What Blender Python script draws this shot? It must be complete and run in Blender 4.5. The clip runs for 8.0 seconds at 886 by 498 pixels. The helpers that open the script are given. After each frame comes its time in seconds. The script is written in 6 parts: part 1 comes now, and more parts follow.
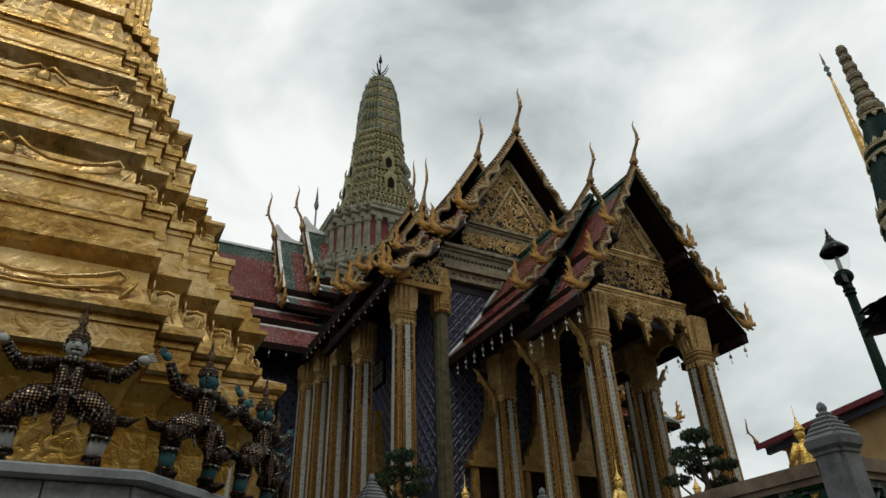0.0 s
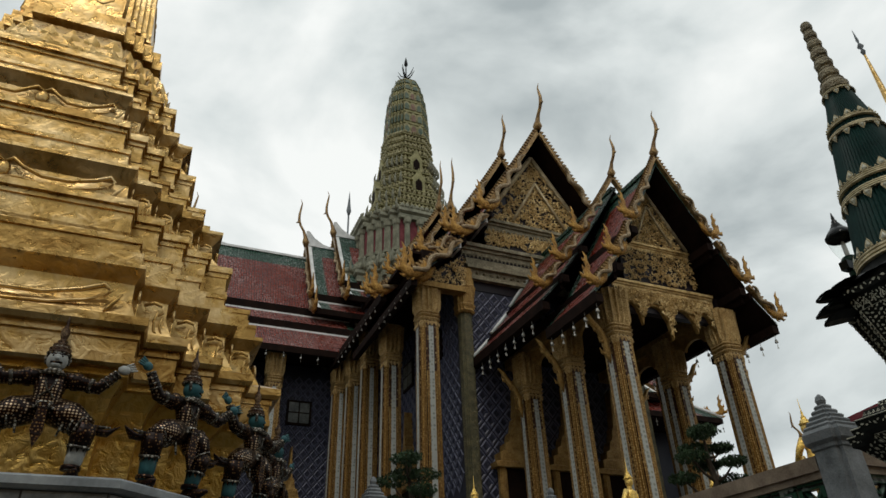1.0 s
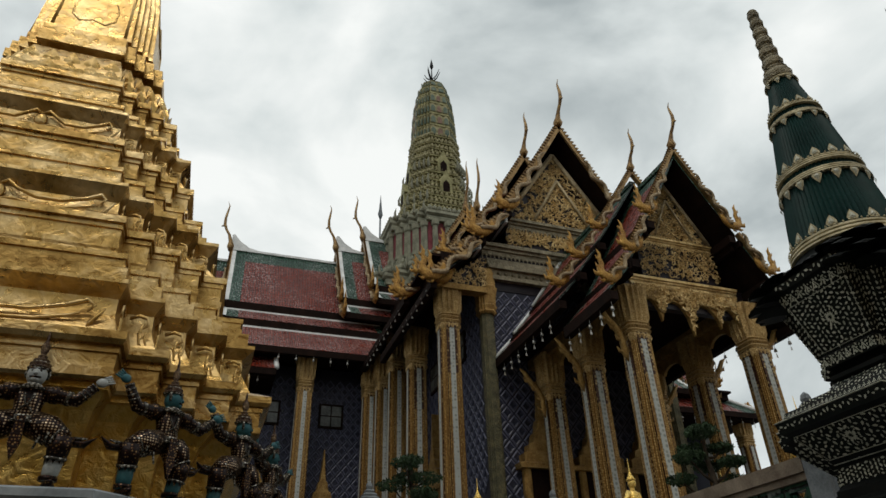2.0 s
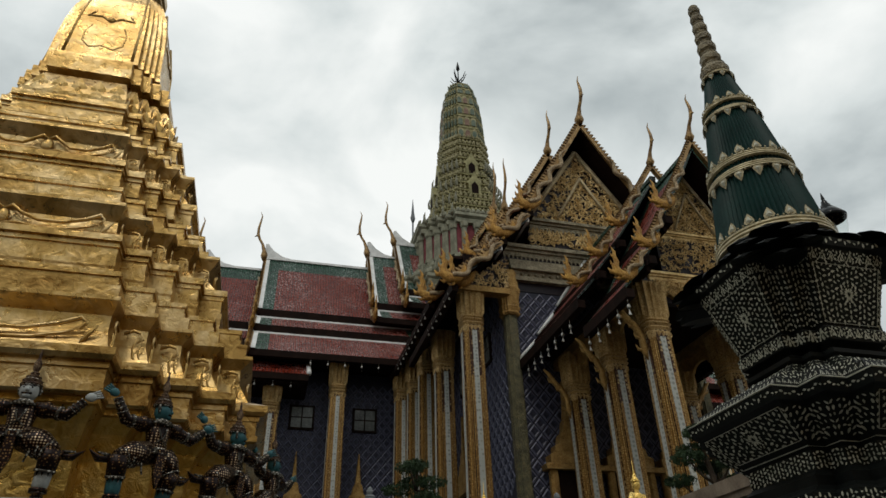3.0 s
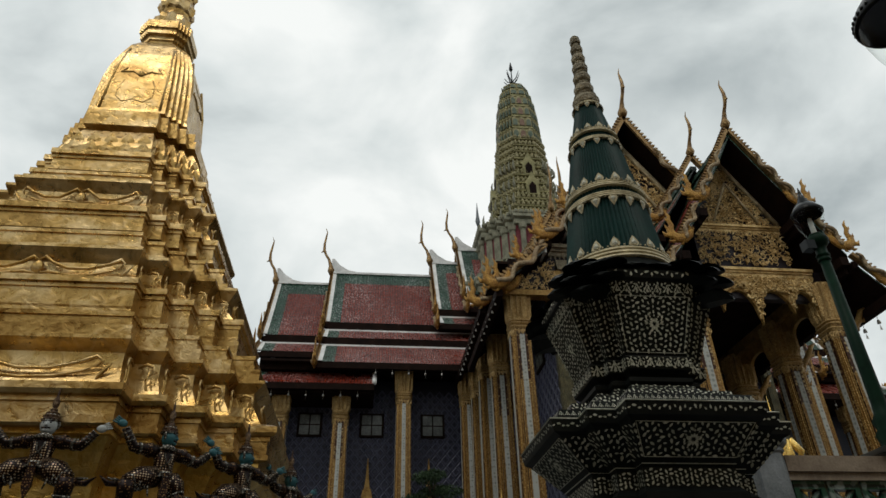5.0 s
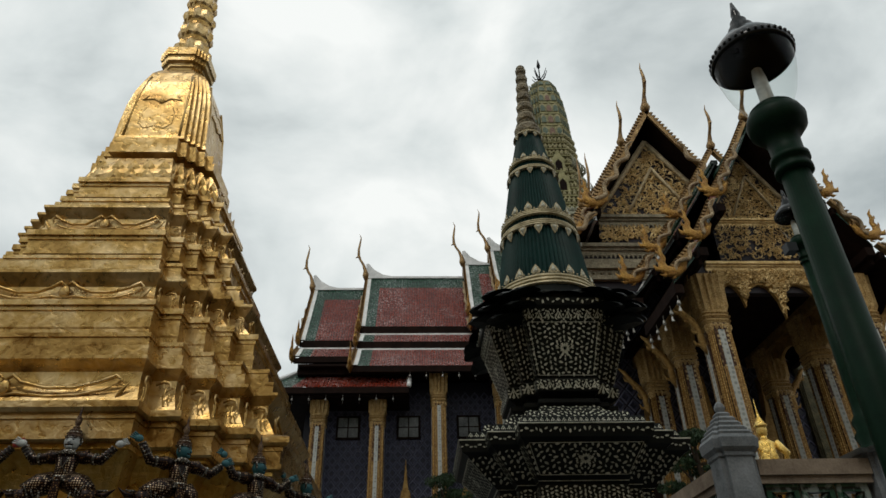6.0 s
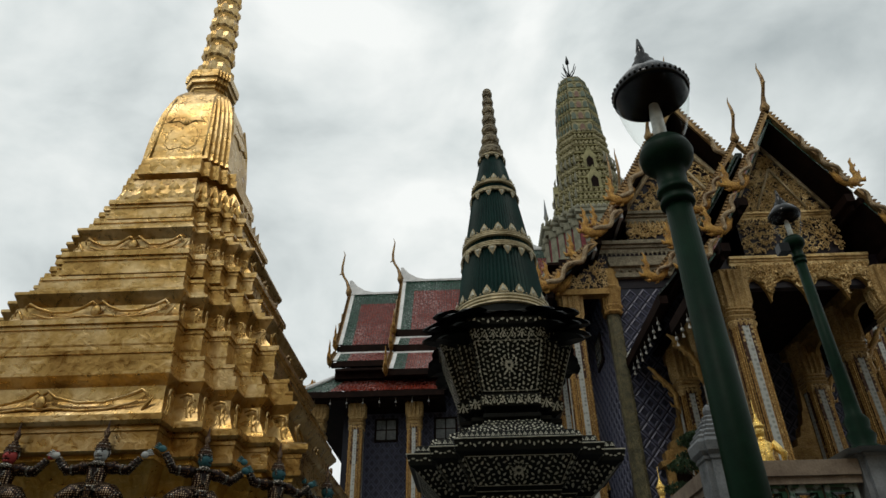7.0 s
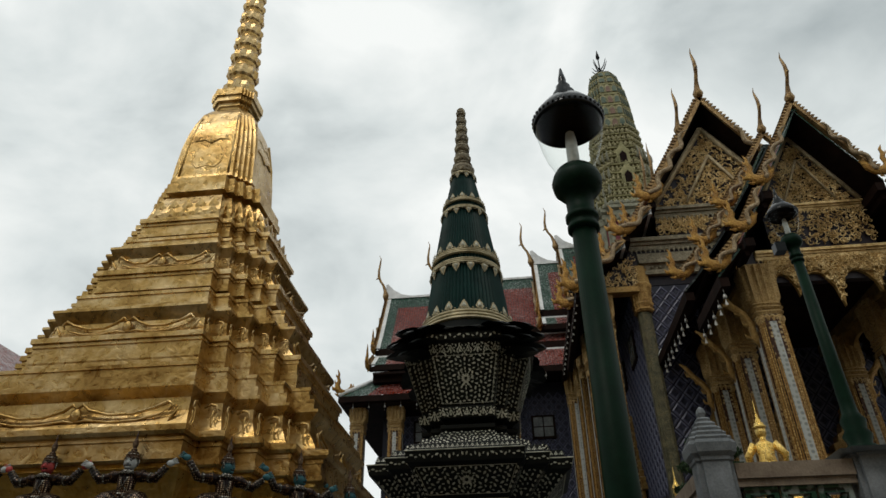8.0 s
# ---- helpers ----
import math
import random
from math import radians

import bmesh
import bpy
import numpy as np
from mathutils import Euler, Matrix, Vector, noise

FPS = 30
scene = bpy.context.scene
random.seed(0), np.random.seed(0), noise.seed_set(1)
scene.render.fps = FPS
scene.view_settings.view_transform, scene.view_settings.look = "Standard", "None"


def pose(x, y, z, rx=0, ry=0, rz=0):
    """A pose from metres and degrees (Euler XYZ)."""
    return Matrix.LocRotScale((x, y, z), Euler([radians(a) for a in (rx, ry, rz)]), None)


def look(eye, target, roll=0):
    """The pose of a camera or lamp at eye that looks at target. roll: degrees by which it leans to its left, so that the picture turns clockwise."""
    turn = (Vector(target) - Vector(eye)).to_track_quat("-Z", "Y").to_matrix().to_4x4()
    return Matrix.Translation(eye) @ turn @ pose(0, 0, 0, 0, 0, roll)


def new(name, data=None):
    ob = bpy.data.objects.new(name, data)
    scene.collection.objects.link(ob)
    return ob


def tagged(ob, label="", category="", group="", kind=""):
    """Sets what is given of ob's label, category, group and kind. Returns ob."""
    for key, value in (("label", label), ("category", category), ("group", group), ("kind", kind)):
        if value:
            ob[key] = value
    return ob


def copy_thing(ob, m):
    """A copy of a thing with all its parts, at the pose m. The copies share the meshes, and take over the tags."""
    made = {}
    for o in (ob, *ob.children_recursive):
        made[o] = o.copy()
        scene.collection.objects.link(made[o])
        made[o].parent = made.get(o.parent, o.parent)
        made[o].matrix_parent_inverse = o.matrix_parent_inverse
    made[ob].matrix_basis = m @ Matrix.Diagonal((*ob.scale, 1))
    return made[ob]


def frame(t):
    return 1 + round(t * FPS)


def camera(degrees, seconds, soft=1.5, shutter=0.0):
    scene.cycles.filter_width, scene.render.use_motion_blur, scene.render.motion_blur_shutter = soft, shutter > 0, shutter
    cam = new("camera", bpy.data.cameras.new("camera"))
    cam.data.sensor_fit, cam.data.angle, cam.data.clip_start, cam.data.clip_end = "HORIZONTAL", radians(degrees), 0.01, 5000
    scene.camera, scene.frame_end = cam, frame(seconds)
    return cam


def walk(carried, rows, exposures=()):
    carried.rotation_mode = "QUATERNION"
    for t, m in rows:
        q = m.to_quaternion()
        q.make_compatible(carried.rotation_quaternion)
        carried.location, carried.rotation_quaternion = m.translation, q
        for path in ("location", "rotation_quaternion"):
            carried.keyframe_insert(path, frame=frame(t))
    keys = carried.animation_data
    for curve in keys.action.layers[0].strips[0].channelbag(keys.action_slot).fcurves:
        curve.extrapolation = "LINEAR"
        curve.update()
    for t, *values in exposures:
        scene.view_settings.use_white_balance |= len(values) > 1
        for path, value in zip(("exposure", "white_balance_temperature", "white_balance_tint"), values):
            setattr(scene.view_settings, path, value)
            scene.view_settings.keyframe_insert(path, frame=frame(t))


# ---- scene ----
cam = camera(67.2, 8.0, soft=1.5)
PATH = [
    (0, (0.036, 0.021, 1.646), (0.843, 1.524, 2.691), -2.2),
    (0.5, (0.466, -0.187, 1.658), (1.216, 1.344, 2.704), -2.1),
    (1, (0.94, -0.341, 1.652), (1.633, 1.214, 2.702), -2.2),
    (1.5, (1.445, -0.517, 1.654), (2.079, 1.06, 2.708), -2.1),
    (2, (1.934, -0.755, 1.682), (2.509, 0.844, 2.736), -1.9),
    (3.3, (3.194, -1.27, 1.694), (3.609, 0.373, 2.756), -1.7),
    (3.5, (3.391, -1.347, 1.697), (3.782, 0.302, 2.76), -1.7),
    (4, (3.873, -1.587, 1.687), (4.198, 0.073, 2.754), -1.6),
    (4.5, (4.319, -1.866, 1.699), (4.581, -0.194, 2.765), -1.5),
    (4.7, (4.456, -1.97, 1.704), (4.695, -0.295, 2.77), -1.4),
    (6, (5.612, -2.729, 1.712), (5.684, -1.037, 2.775), -1.2),
    (6.5, (6.008, -2.941, 1.682), (6.017, -1.249, 2.749), -1.1),
    (7, (6.401, -3.161, 1.691), (6.346, -1.468, 2.754), -1.0),
    (7.5, (6.785, -3.34, 1.683), (6.667, -1.649, 2.745), -0.9),
    (8, (7.197, -3.465, 1.671), (7.012, -1.782, 2.735), -0.7),
]
walk(cam, [(t, look(eye, target, roll)) for t, eye, target, roll in PATH])

# ---------------- world and sun: a bright overcast sky ----------------
def make_world():
    world = bpy.data.worlds.new("overcast_sky")
    scene.world = world
    world.use_nodes = True
    nt = world.node_tree
    nt.nodes.clear()
    out = nt.nodes.new("ShaderNodeOutputWorld")
    sky = nt.nodes.new("ShaderNodeTexSky")
    sky.sky_type, sky.sun_disc = "NISHITA", False
    sky.sun_elevation, sky.sun_rotation = radians(58), radians(200)
    bg_sky = nt.nodes.new("ShaderNodeBackground")
    bg_sky.inputs["Strength"].default_value = 0.05
    nt.links.new(sky.outputs[0], bg_sky.inputs[0])
    tc = nt.nodes.new("ShaderNodeTexCoord")
    mp = nt.nodes.new("ShaderNodeMapping")
    mp.inputs["Scale"].default_value = (1.0, 1.0, 1.7)
    mp.inputs["Location"].default_value = (0.35, 0.1, 0.2)
    nt.links.new(tc.outputs["Generated"], mp.inputs[0])
    n1 = nt.nodes.new("ShaderNodeTexNoise")
    n1.inputs["Scale"].default_value, n1.inputs["Detail"].default_value = 2.6, 9.0
    n1.inputs["Roughness"].default_value, n1.inputs["Distortion"].default_value = 0.5, 0.35
    nt.links.new(mp.outputs[0], n1.inputs[0])
    ramp = nt.nodes.new("ShaderNodeValToRGB")
    e = ramp.color_ramp.elements
    e[0].position, e[0].color = 0.33, (0.40, 0.45, 0.46, 1)
    e[1].position, e[1].color = 0.62, (0.93, 0.955, 0.935, 1)
    mid = ramp.color_ramp.elements.new(0.5)
    mid.color = (0.70, 0.75, 0.745, 1)
    mid.position = 0.48
    nt.links.new(n1.outputs["Fac"], ramp.inputs[0])
    bg_cloud = nt.nodes.new("ShaderNodeBackground")
    bg_cloud.inputs["Strength"].default_value = 1.08
    nt.links.new(ramp.outputs[0], bg_cloud.inputs[0])
    mix = nt.nodes.new("ShaderNodeMixShader")
    mix.inputs[0].default_value = 0.96
    nt.links.new(bg_sky.outputs[0], mix.inputs[1])
    nt.links.new(bg_cloud.outputs[0], mix.inputs[2])
    nt.links.new(mix.outputs[0], out.inputs[0])


make_world()
sun_data = bpy.data.lights.new("sun", "SUN")
sun_data.energy, sun_data.angle, sun_data.color = 0.75, radians(14), (1.0, 0.95, 0.86)
sun = new("sun", sun_data)
sun.matrix_world = look((-14, -26, 46), (0, 0, 0))
scene.view_settings.exposure = -0.06


# ---------------- materials ----------------
def rgba(c):
    return (c[0], c[1], c[2], 1.0)


class Mat:
    """A small builder round one node material."""

    def __init__(self, name, rough=0.6, metal=0.0):
        self.m = bpy.data.materials.new(name)
        self.m.use_nodes = True
        self.nt = self.m.node_tree
        self.b = self.nt.nodes["Principled BSDF"]
        self.b.inputs["Roughness"].default_value = rough
        self.b.inputs["Metallic"].default_value = metal
        self.b.inputs["Specular IOR Level"].default_value = 0.22
        self.tc = self.nt.nodes.new("ShaderNodeTexCoord")

    def node(self, kind, **values):
        n = self.nt.nodes.new(kind)
        for key, value in values.items():
            n.inputs[key.replace("_", " ")].default_value = value
        return n

    def link(self, a, b):
        self.nt.links.new(a, b)

    def coords(self, scale=(1, 1, 1), rot=(0, 0, 0)):
        mp = self.nt.nodes.new("ShaderNodeMapping")
        mp.inputs["Scale"].default_value, mp.inputs["Rotation"].default_value = scale, rot
        self.link(self.tc.outputs["Object"], mp.inputs[0])
        return mp.outputs[0]

    def noise(self, scale, detail=6.0, rough=0.6, at=None, distortion=0.0):
        n = self.node("ShaderNodeTexNoise", Scale=scale, Detail=detail, Roughness=rough, Distortion=distortion)
        self.link(at if at else self.tc.outputs["Object"], n.inputs[0])
        return n.outputs["Fac"]

    def ramp(self, fac, stops):
        r = self.nt.nodes.new("ShaderNodeValToRGB")
        e = r.color_ramp.elements
        while len(e) < len(stops):
            e.new(0.5)
        for k, (p, c) in enumerate(stops):
            e[k].position, e[k].color = p, rgba(c)
        self.link(fac, r.inputs[0])
        return r.outputs[0]

    def mixed(self, fac, a, b, mode="MIX"):
        n = self.nt.nodes.new("ShaderNodeMix")
        n.data_type, n.blend_type = "RGBA", mode
        for sock, value in ((n.inputs[0], fac), (n.inputs[6], a), (n.inputs[7], b)):
            if hasattr(value, "links"):
                self.link(value, sock)
            else:
                sock.default_value = value if isinstance(value, (int, float)) else rgba(value)
        return n.outputs[2]

    def math(self, op, a, b=0.0):
        n = self.nt.nodes.new("ShaderNodeMath")
        n.operation = op
        for sock, value in ((n.inputs[0], a), (n.inputs[1], b)):
            if hasattr(value, "links"):
                self.link(value, sock)
            else:
                sock.default_value = value
        return n.outputs[0]

    def colour(self, out):
        self.link(out, self.b.inputs["Base Color"])
        return self

    def rough(self, out):
        self.link(out, self.b.inputs["Roughness"])
        return self

    def bump(self, out, strength=0.4, distance=0.02):
        n = self.node("ShaderNodeBump", Strength=strength, Distance=distance)
        self.link(out, n.inputs["Height"])
        self.link(n.outputs[0], self.b.inputs["Normal"])
        return self


def simple(name, a, b, scale=3.0, rough=0.6, metal=0.0, bump=0.3, distance=0.02, fine=30.0, lo=0.35, hi=0.68):
    m = Mat(name, rough, metal)
    n = m.noise(scale, 7)
    f = m.noise(fine, 4)
    both = m.math("ADD", m.math("MULTIPLY", n, 0.7), m.math("MULTIPLY", f, 0.3))
    m.colour(m.ramp(both, [(lo, a), (hi, b)]))
    m.bump(f, bump, distance)
    return m.m


def gold_leaf(name, a, b, c, relief=0.5, scale=1.0, metal=0.55, rough=0.42, grain=0.45):
    """Beaten, weathered gilding: leaf patches, brown wear in the hollows of a wavy, hammered relief."""
    m = Mat(name, rough, metal)
    m.b.inputs["Specular IOR Level"].default_value = 0.4
    big, mid = m.noise(1.1 * scale, 5, 0.55), m.noise(5 * scale, 5, 0.55, None, 0.8)
    fine = m.noise(30 * scale, 4, 0.6)
    col = m.ramp(m.math("ADD", m.math("MULTIPLY", big, 1.0 - grain), m.math("MULTIPLY", mid, grain)), [(0.3, a), (0.47, b), (0.68, c)])
    streak = m.noise(2.2, 6, 0.65, m.coords((2.2, 2.2, 0.3)))
    col = m.mixed(m.ramp(streak, [(0.52, (0, 0, 0)), (0.8, (0.35, 0.35, 0.35))]), col, (0.10, 0.05, 0.015))
    m.colour(col)
    m.rough(m.ramp(mid, [(0.3, (rough - 0.14,) * 3), (0.7, (rough + 0.16,) * 3)]))
    m.bump(m.math("ADD", m.math("MULTIPLY", mid, 1.0), m.math("MULTIPLY", fine, 0.12)), relief, 0.09)
    return m.m


GOLD = gold_leaf("gold_leaf", (0.17, 0.08, 0.014), (0.43, 0.27, 0.085), (0.68, 0.52, 0.28), 0.3, 0.9, 0.9, 0.33, 0.35)
GOLD_ROUGH = gold_leaf("carved_gold", (0.16, 0.085, 0.026), (0.56, 0.38, 0.15), (0.88, 0.70, 0.38), 0.6, 1.6, 0.4, 0.42)
CAPITAL_GOLD = gold_leaf("capital_gold", (0.10, 0.048, 0.014), (0.38, 0.24, 0.085), (0.68, 0.51, 0.25), 0.8, 4.0, 0.45, 0.4, 0.7)
GOLD_DARK = gold_leaf("aged_gold", (0.12, 0.06, 0.018), (0.30, 0.175, 0.05), (0.50, 0.33, 0.12), 0.7, 3.0, 0.6, 0.45)
GOLD_BRIGHT = gold_leaf("bright_gold", (0.55, 0.33, 0.06), (0.80, 0.53, 0.13), (0.92, 0.70, 0.26), 0.35, 4.0, 0.75, 0.32)
BARGE = gold_leaf("weathered_gilt_stucco", (0.04, 0.021, 0.009), (0.17, 0.098, 0.038), (0.42, 0.275, 0.11), 0.4, 2.2, 0.55, 0.36)
GILT_RAIL = gold_leaf("gilt_rail", (0.06, 0.032, 0.012), (0.24, 0.14, 0.05), (0.46, 0.31, 0.13), 0.5, 3.0, 0.5, 0.42)
SERPENT = gold_leaf("grey_gilt_scales", (0.09, 0.06, 0.035), (0.28, 0.20, 0.11), (0.52, 0.42, 0.27), 0.8, 5.0, 0.35, 0.5)
PALE_RIB = gold_leaf("pale_gilt_rib", (0.20, 0.15, 0.08), (0.42, 0.33, 0.19), (0.62, 0.52, 0.33), 0.5, 3.0, 0.3, 0.5)
FINIAL_GOLD = gold_leaf("finial_gold", (0.07, 0.03, 0.008), (0.30, 0.15, 0.03), (0.55, 0.33, 0.08), 0.8, 3.5, 0.6, 0.36)
# lighter copy of the gold leaf, making up for shade under the ledge
GOLD_DRUM = gold_leaf("lifted_gold_leaf", (0.34, 0.165, 0.022), (0.58, 0.35, 0.075), (0.76, 0.54, 0.19), 0.5, 1.3, 0.9, 0.38, 0.4)
STONE_GOLD = gold_leaf("dusty_gilt_moulding", (0.08, 0.066, 0.036), (0.21, 0.18, 0.115), (0.40, 0.35, 0.235), 0.8, 3.0, 0.1, 0.6)
MARBLE = simple("grey_marble", (0.16, 0.18, 0.195), (0.34, 0.37, 0.385), 1.6, 0.45, 0, 0.15, 0.01, 14.0)
def slab_marble():
    m = Mat("marble_slab", 0.4)
    info = m.nt.nodes.new("ShaderNodeObjectInfo")
    veins = m.noise(2.2, 8, 0.65, None, 1.5)
    col = m.ramp(veins, [(0.35, (0.13, 0.15, 0.165)), (0.5, (0.27, 0.295, 0.31)), (0.62, (0.36, 0.39, 0.40))])
    m.colour(m.mixed(m.ramp(info.outputs["Random"], [(0.0, (0, 0, 0)), (1.0, (0.5, 0.5, 0.5))]), col, (0.15, 0.165, 0.17)))
    m.bump(m.noise(20, 4), 0.1, 0.005)
    return m.m


SLAB = slab_marble()
GRANITE = simple("weathered_grey_stone", (0.08, 0.09, 0.095), (0.24, 0.26, 0.275), 2.2, 0.7, 0, 0.4, 0.01, 40.0)
SANDSTONE = simple("brown_sandstone", (0.12, 0.09, 0.065), (0.29, 0.235, 0.175), 2.5, 0.75, 0, 0.4, 0.01, 30.0)
PAVING = simple("paving_stone", (0.05, 0.05, 0.047), (0.11, 0.107, 0.1), 0.7, 0.8, 0, 0.3, 0.01, 12.0)
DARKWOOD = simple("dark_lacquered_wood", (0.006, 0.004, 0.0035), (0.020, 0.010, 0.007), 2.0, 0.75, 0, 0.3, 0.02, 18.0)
WHITE_EDGE = simple("white_stucco_edge", (0.5, 0.51, 0.5), (0.82, 0.82, 0.8), 1.2, 0.6, 0, 0.2, 0.02, 9.0)
LAMP_GREEN = simple("dark_green_paint", (0.0015, 0.010, 0.005), (0.004, 0.022, 0.011), 6.0, 0.5, 0, 0.08, 0.004, 60.0)
LAMP_GREEN.node_tree.nodes["Principled BSDF"].inputs["Specular IOR Level"].default_value = 0.1
LAMP_BLACK = simple("black_green_paint", (0.002, 0.003, 0.003), (0.004, 0.006, 0.006), 6.0, 0.16, 0, 0.03, 0.002, 20.0)
CONE_GREEN = simple("dark_teal_wood", (0.003, 0.019, 0.017), (0.01, 0.046, 0.041), 4.0, 0.5, 0, 0.3, 0.006, 40.0)
BLACK_WOOD = simple("black_lacquer", (0.003, 0.004, 0.004), (0.010, 0.012, 0.011), 4.0, 0.42, 0, 0.2, 0.006, 40.0)
PALE_GILT = simple("pale_gilt_trim", (0.24, 0.20, 0.11), (0.68, 0.61, 0.41), 8.0, 0.5, 0.25, 0.5, 0.01, 50.0)
PEARL = simple("mother_of_pearl", (0.24, 0.25, 0.19), (0.66, 0.66, 0.55), 14.0, 0.3, 0, 0.1, 0.004, 60.0)
FOLIAGE = simple("clipped_foliage", (0.008, 0.02, 0.008), (0.04, 0.075, 0.03), 5.0, 0.7, 0, 0.5, 0.03, 40.0)
BARK = simple("dark_bark", (0.03, 0.022, 0.016), (0.09, 0.07, 0.05), 8.0, 0.85, 0, 0.6, 0.02, 30.0)
MAROON = simple("maroon_plaster", (0.11, 0.02, 0.025), (0.24, 0.06, 0.07), 2.0, 0.7, 0, 0.3, 0.01, 14.0)
OCHRE = simple("ochre_plaster", (0.48, 0.30, 0.13), (0.62, 0.43, 0.22), 1.0, 0.8, 0, 0.1, 0.01, 14.0)
TOWER = simple("green_grey_ceramic", (0.105, 0.098, 0.038), (0.38, 0.35, 0.175), 1.3, 0.6, 0, 0.7, 0.06, 6.0)
TOWER_DARK = simple("teal_ceramic", (0.045, 0.075, 0.055), (0.16, 0.19, 0.135), 1.3, 0.55, 0, 0.6, 0.06, 7.0)
TOWER_PINK = simple("faded_pink_ceramic", (0.13, 0.075, 0.055), (0.26, 0.17, 0.12), 1.6, 0.6, 0, 0.6, 0.05, 7.0)
TOWER_BUD = simple("mossy_bud_ceramic", (0.12, 0.105, 0.04), (0.40, 0.36, 0.21), 2.2, 0.6, 0, 0.5, 0.04, 9.0)
TOWER_GREY = simple("grey_green_stone", (0.12, 0.12, 0.085), (0.33, 0.325, 0.24), 1.4, 0.7, 0, 0.6, 0.05, 7.0)
SHADOW_BLUE = simple("slate_and_verge_shade", (0.05, 0.06, 0.075), (0.12, 0.13, 0.15), 1.0, 0.8, 0, 0.2, 0.01, 9.0)
BELL_METAL = simple("white_bell", (0.25, 0.25, 0.23), (0.6, 0.6, 0.56), 8.0, 0.35, 0.3, 0.1, 0.004, 20.0)


for lacquer, shine in ((DARKWOOD, 0.05), (BLACK_WOOD, 0.12), (CONE_GREEN, 0.14), (LAMP_GREEN, 0.07), (LAMP_BLACK, 0.16)):
    lacquer.node_tree.nodes["Principled BSDF"].inputs["Specular IOR Level"].default_value = shine


def tiles_mat(name, a, b, c):
    """Glazed roof tiles in ribbed columns; each tile lies and shines a little differently, with pale sky glints painted
    on.
    """
    m = Mat(name, 0.3)
    sep = m.nt.nodes.new("ShaderNodeSeparateXYZ")
    m.link(m.coords((1, 1, 1)), sep.inputs[0])
    cmb = m.nt.nodes.new("ShaderNodeCombineXYZ")
    m.link(sep.outputs[1], cmb.inputs[0])
    m.link(sep.outputs[2], cmb.inputs[1])
    br = m.node("ShaderNodeTexBrick", Scale=1.0, Mortar_Size=0.022, Brick_Width=0.19, Row_Height=0.2)
    br.offset = 0.0
    br.inputs["Color1"].default_value, br.inputs["Color2"].default_value = rgba(a), rgba(b)
    br.inputs["Mortar"].default_value = rgba([v * 0.15 for v in a])
    m.link(cmb.outputs[0], br.inputs[0])
    col = m.mixed(m.ramp(m.noise(0.45, 6), [(0.5, (0, 0, 0)), (0.75, (0.4, 0.4, 0.4))]), br.outputs["Color"], c)
    m.b.inputs["Specular IOR Level"].default_value = 0.24
    cell = m.nt.nodes.new("ShaderNodeTexWhiteNoise")
    cell.noise_dimensions = "2D"
    snap = m.nt.nodes.new("ShaderNodeVectorMath")
    snap.operation = "SNAP"
    snap.inputs[1].default_value = (0.19, 0.2, 1.0)
    m.link(cmb.outputs[0], snap.inputs[0])
    m.link(snap.outputs[0], cell.inputs[0])
    # pale specks mixed into the colour imitate sky glare on the glaze
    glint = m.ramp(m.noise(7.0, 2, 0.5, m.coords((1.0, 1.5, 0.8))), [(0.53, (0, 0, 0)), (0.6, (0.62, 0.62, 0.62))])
    sky_glint = m.math("MULTIPLY", glint, m.ramp(m.noise(0.35, 3), [(0.42, (0.12, 0.12, 0.12)), (0.58, (1, 1, 1))]))
    m.colour(m.mixed(sky_glint, col, [min(1.0, v * 0.9 + 0.26) for v in c]))
    m.rough(m.ramp(cell.outputs["Value"], [(0.0, (0.14,) * 3), (1.0, (0.5,) * 3)]))
    rib = m.node("ShaderNodeTexWave", Scale=1.0 / 0.19 / 2.0, Distortion=0.0)
    rib.bands_direction = "Y"
    m.link(m.tc.outputs["Object"], rib.inputs[0])
    tilt = m.math("MULTIPLY", m.noise(9.0, 2), 0.5)
    m.bump(m.math("ADD", m.math("ADD", m.math("MULTIPLY", br.outputs["Fac"], -0.8), rib.outputs["Fac"]), tilt), 0.6, 0.04)
    return m.m


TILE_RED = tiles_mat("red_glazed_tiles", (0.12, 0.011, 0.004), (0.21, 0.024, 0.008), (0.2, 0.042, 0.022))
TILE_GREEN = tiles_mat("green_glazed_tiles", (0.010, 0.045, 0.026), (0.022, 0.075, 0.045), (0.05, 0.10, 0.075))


def mosaic(name, ground, spot, spot2, size=9.0, wild=0.25, dot=0.18):
    m = Mat(name, 0.4)
    v = m.nt.nodes.new("ShaderNodeTexVoronoi")
    v.inputs["Scale"].default_value = size
    v.inputs["Randomness"].default_value = wild
    m.link(m.tc.outputs["Object"], v.inputs[0])
    col = m.ramp(v.outputs["Distance"], [(dot, spot), (dot + 0.1, spot2), (dot + 0.2, ground)])
    col = m.mixed(m.noise(1.2, 5), col, [g * 0.55 for g in ground])
    m.colour(col)
    m.bump(v.outputs["Distance"], 0.5, 0.01)
    return m.m


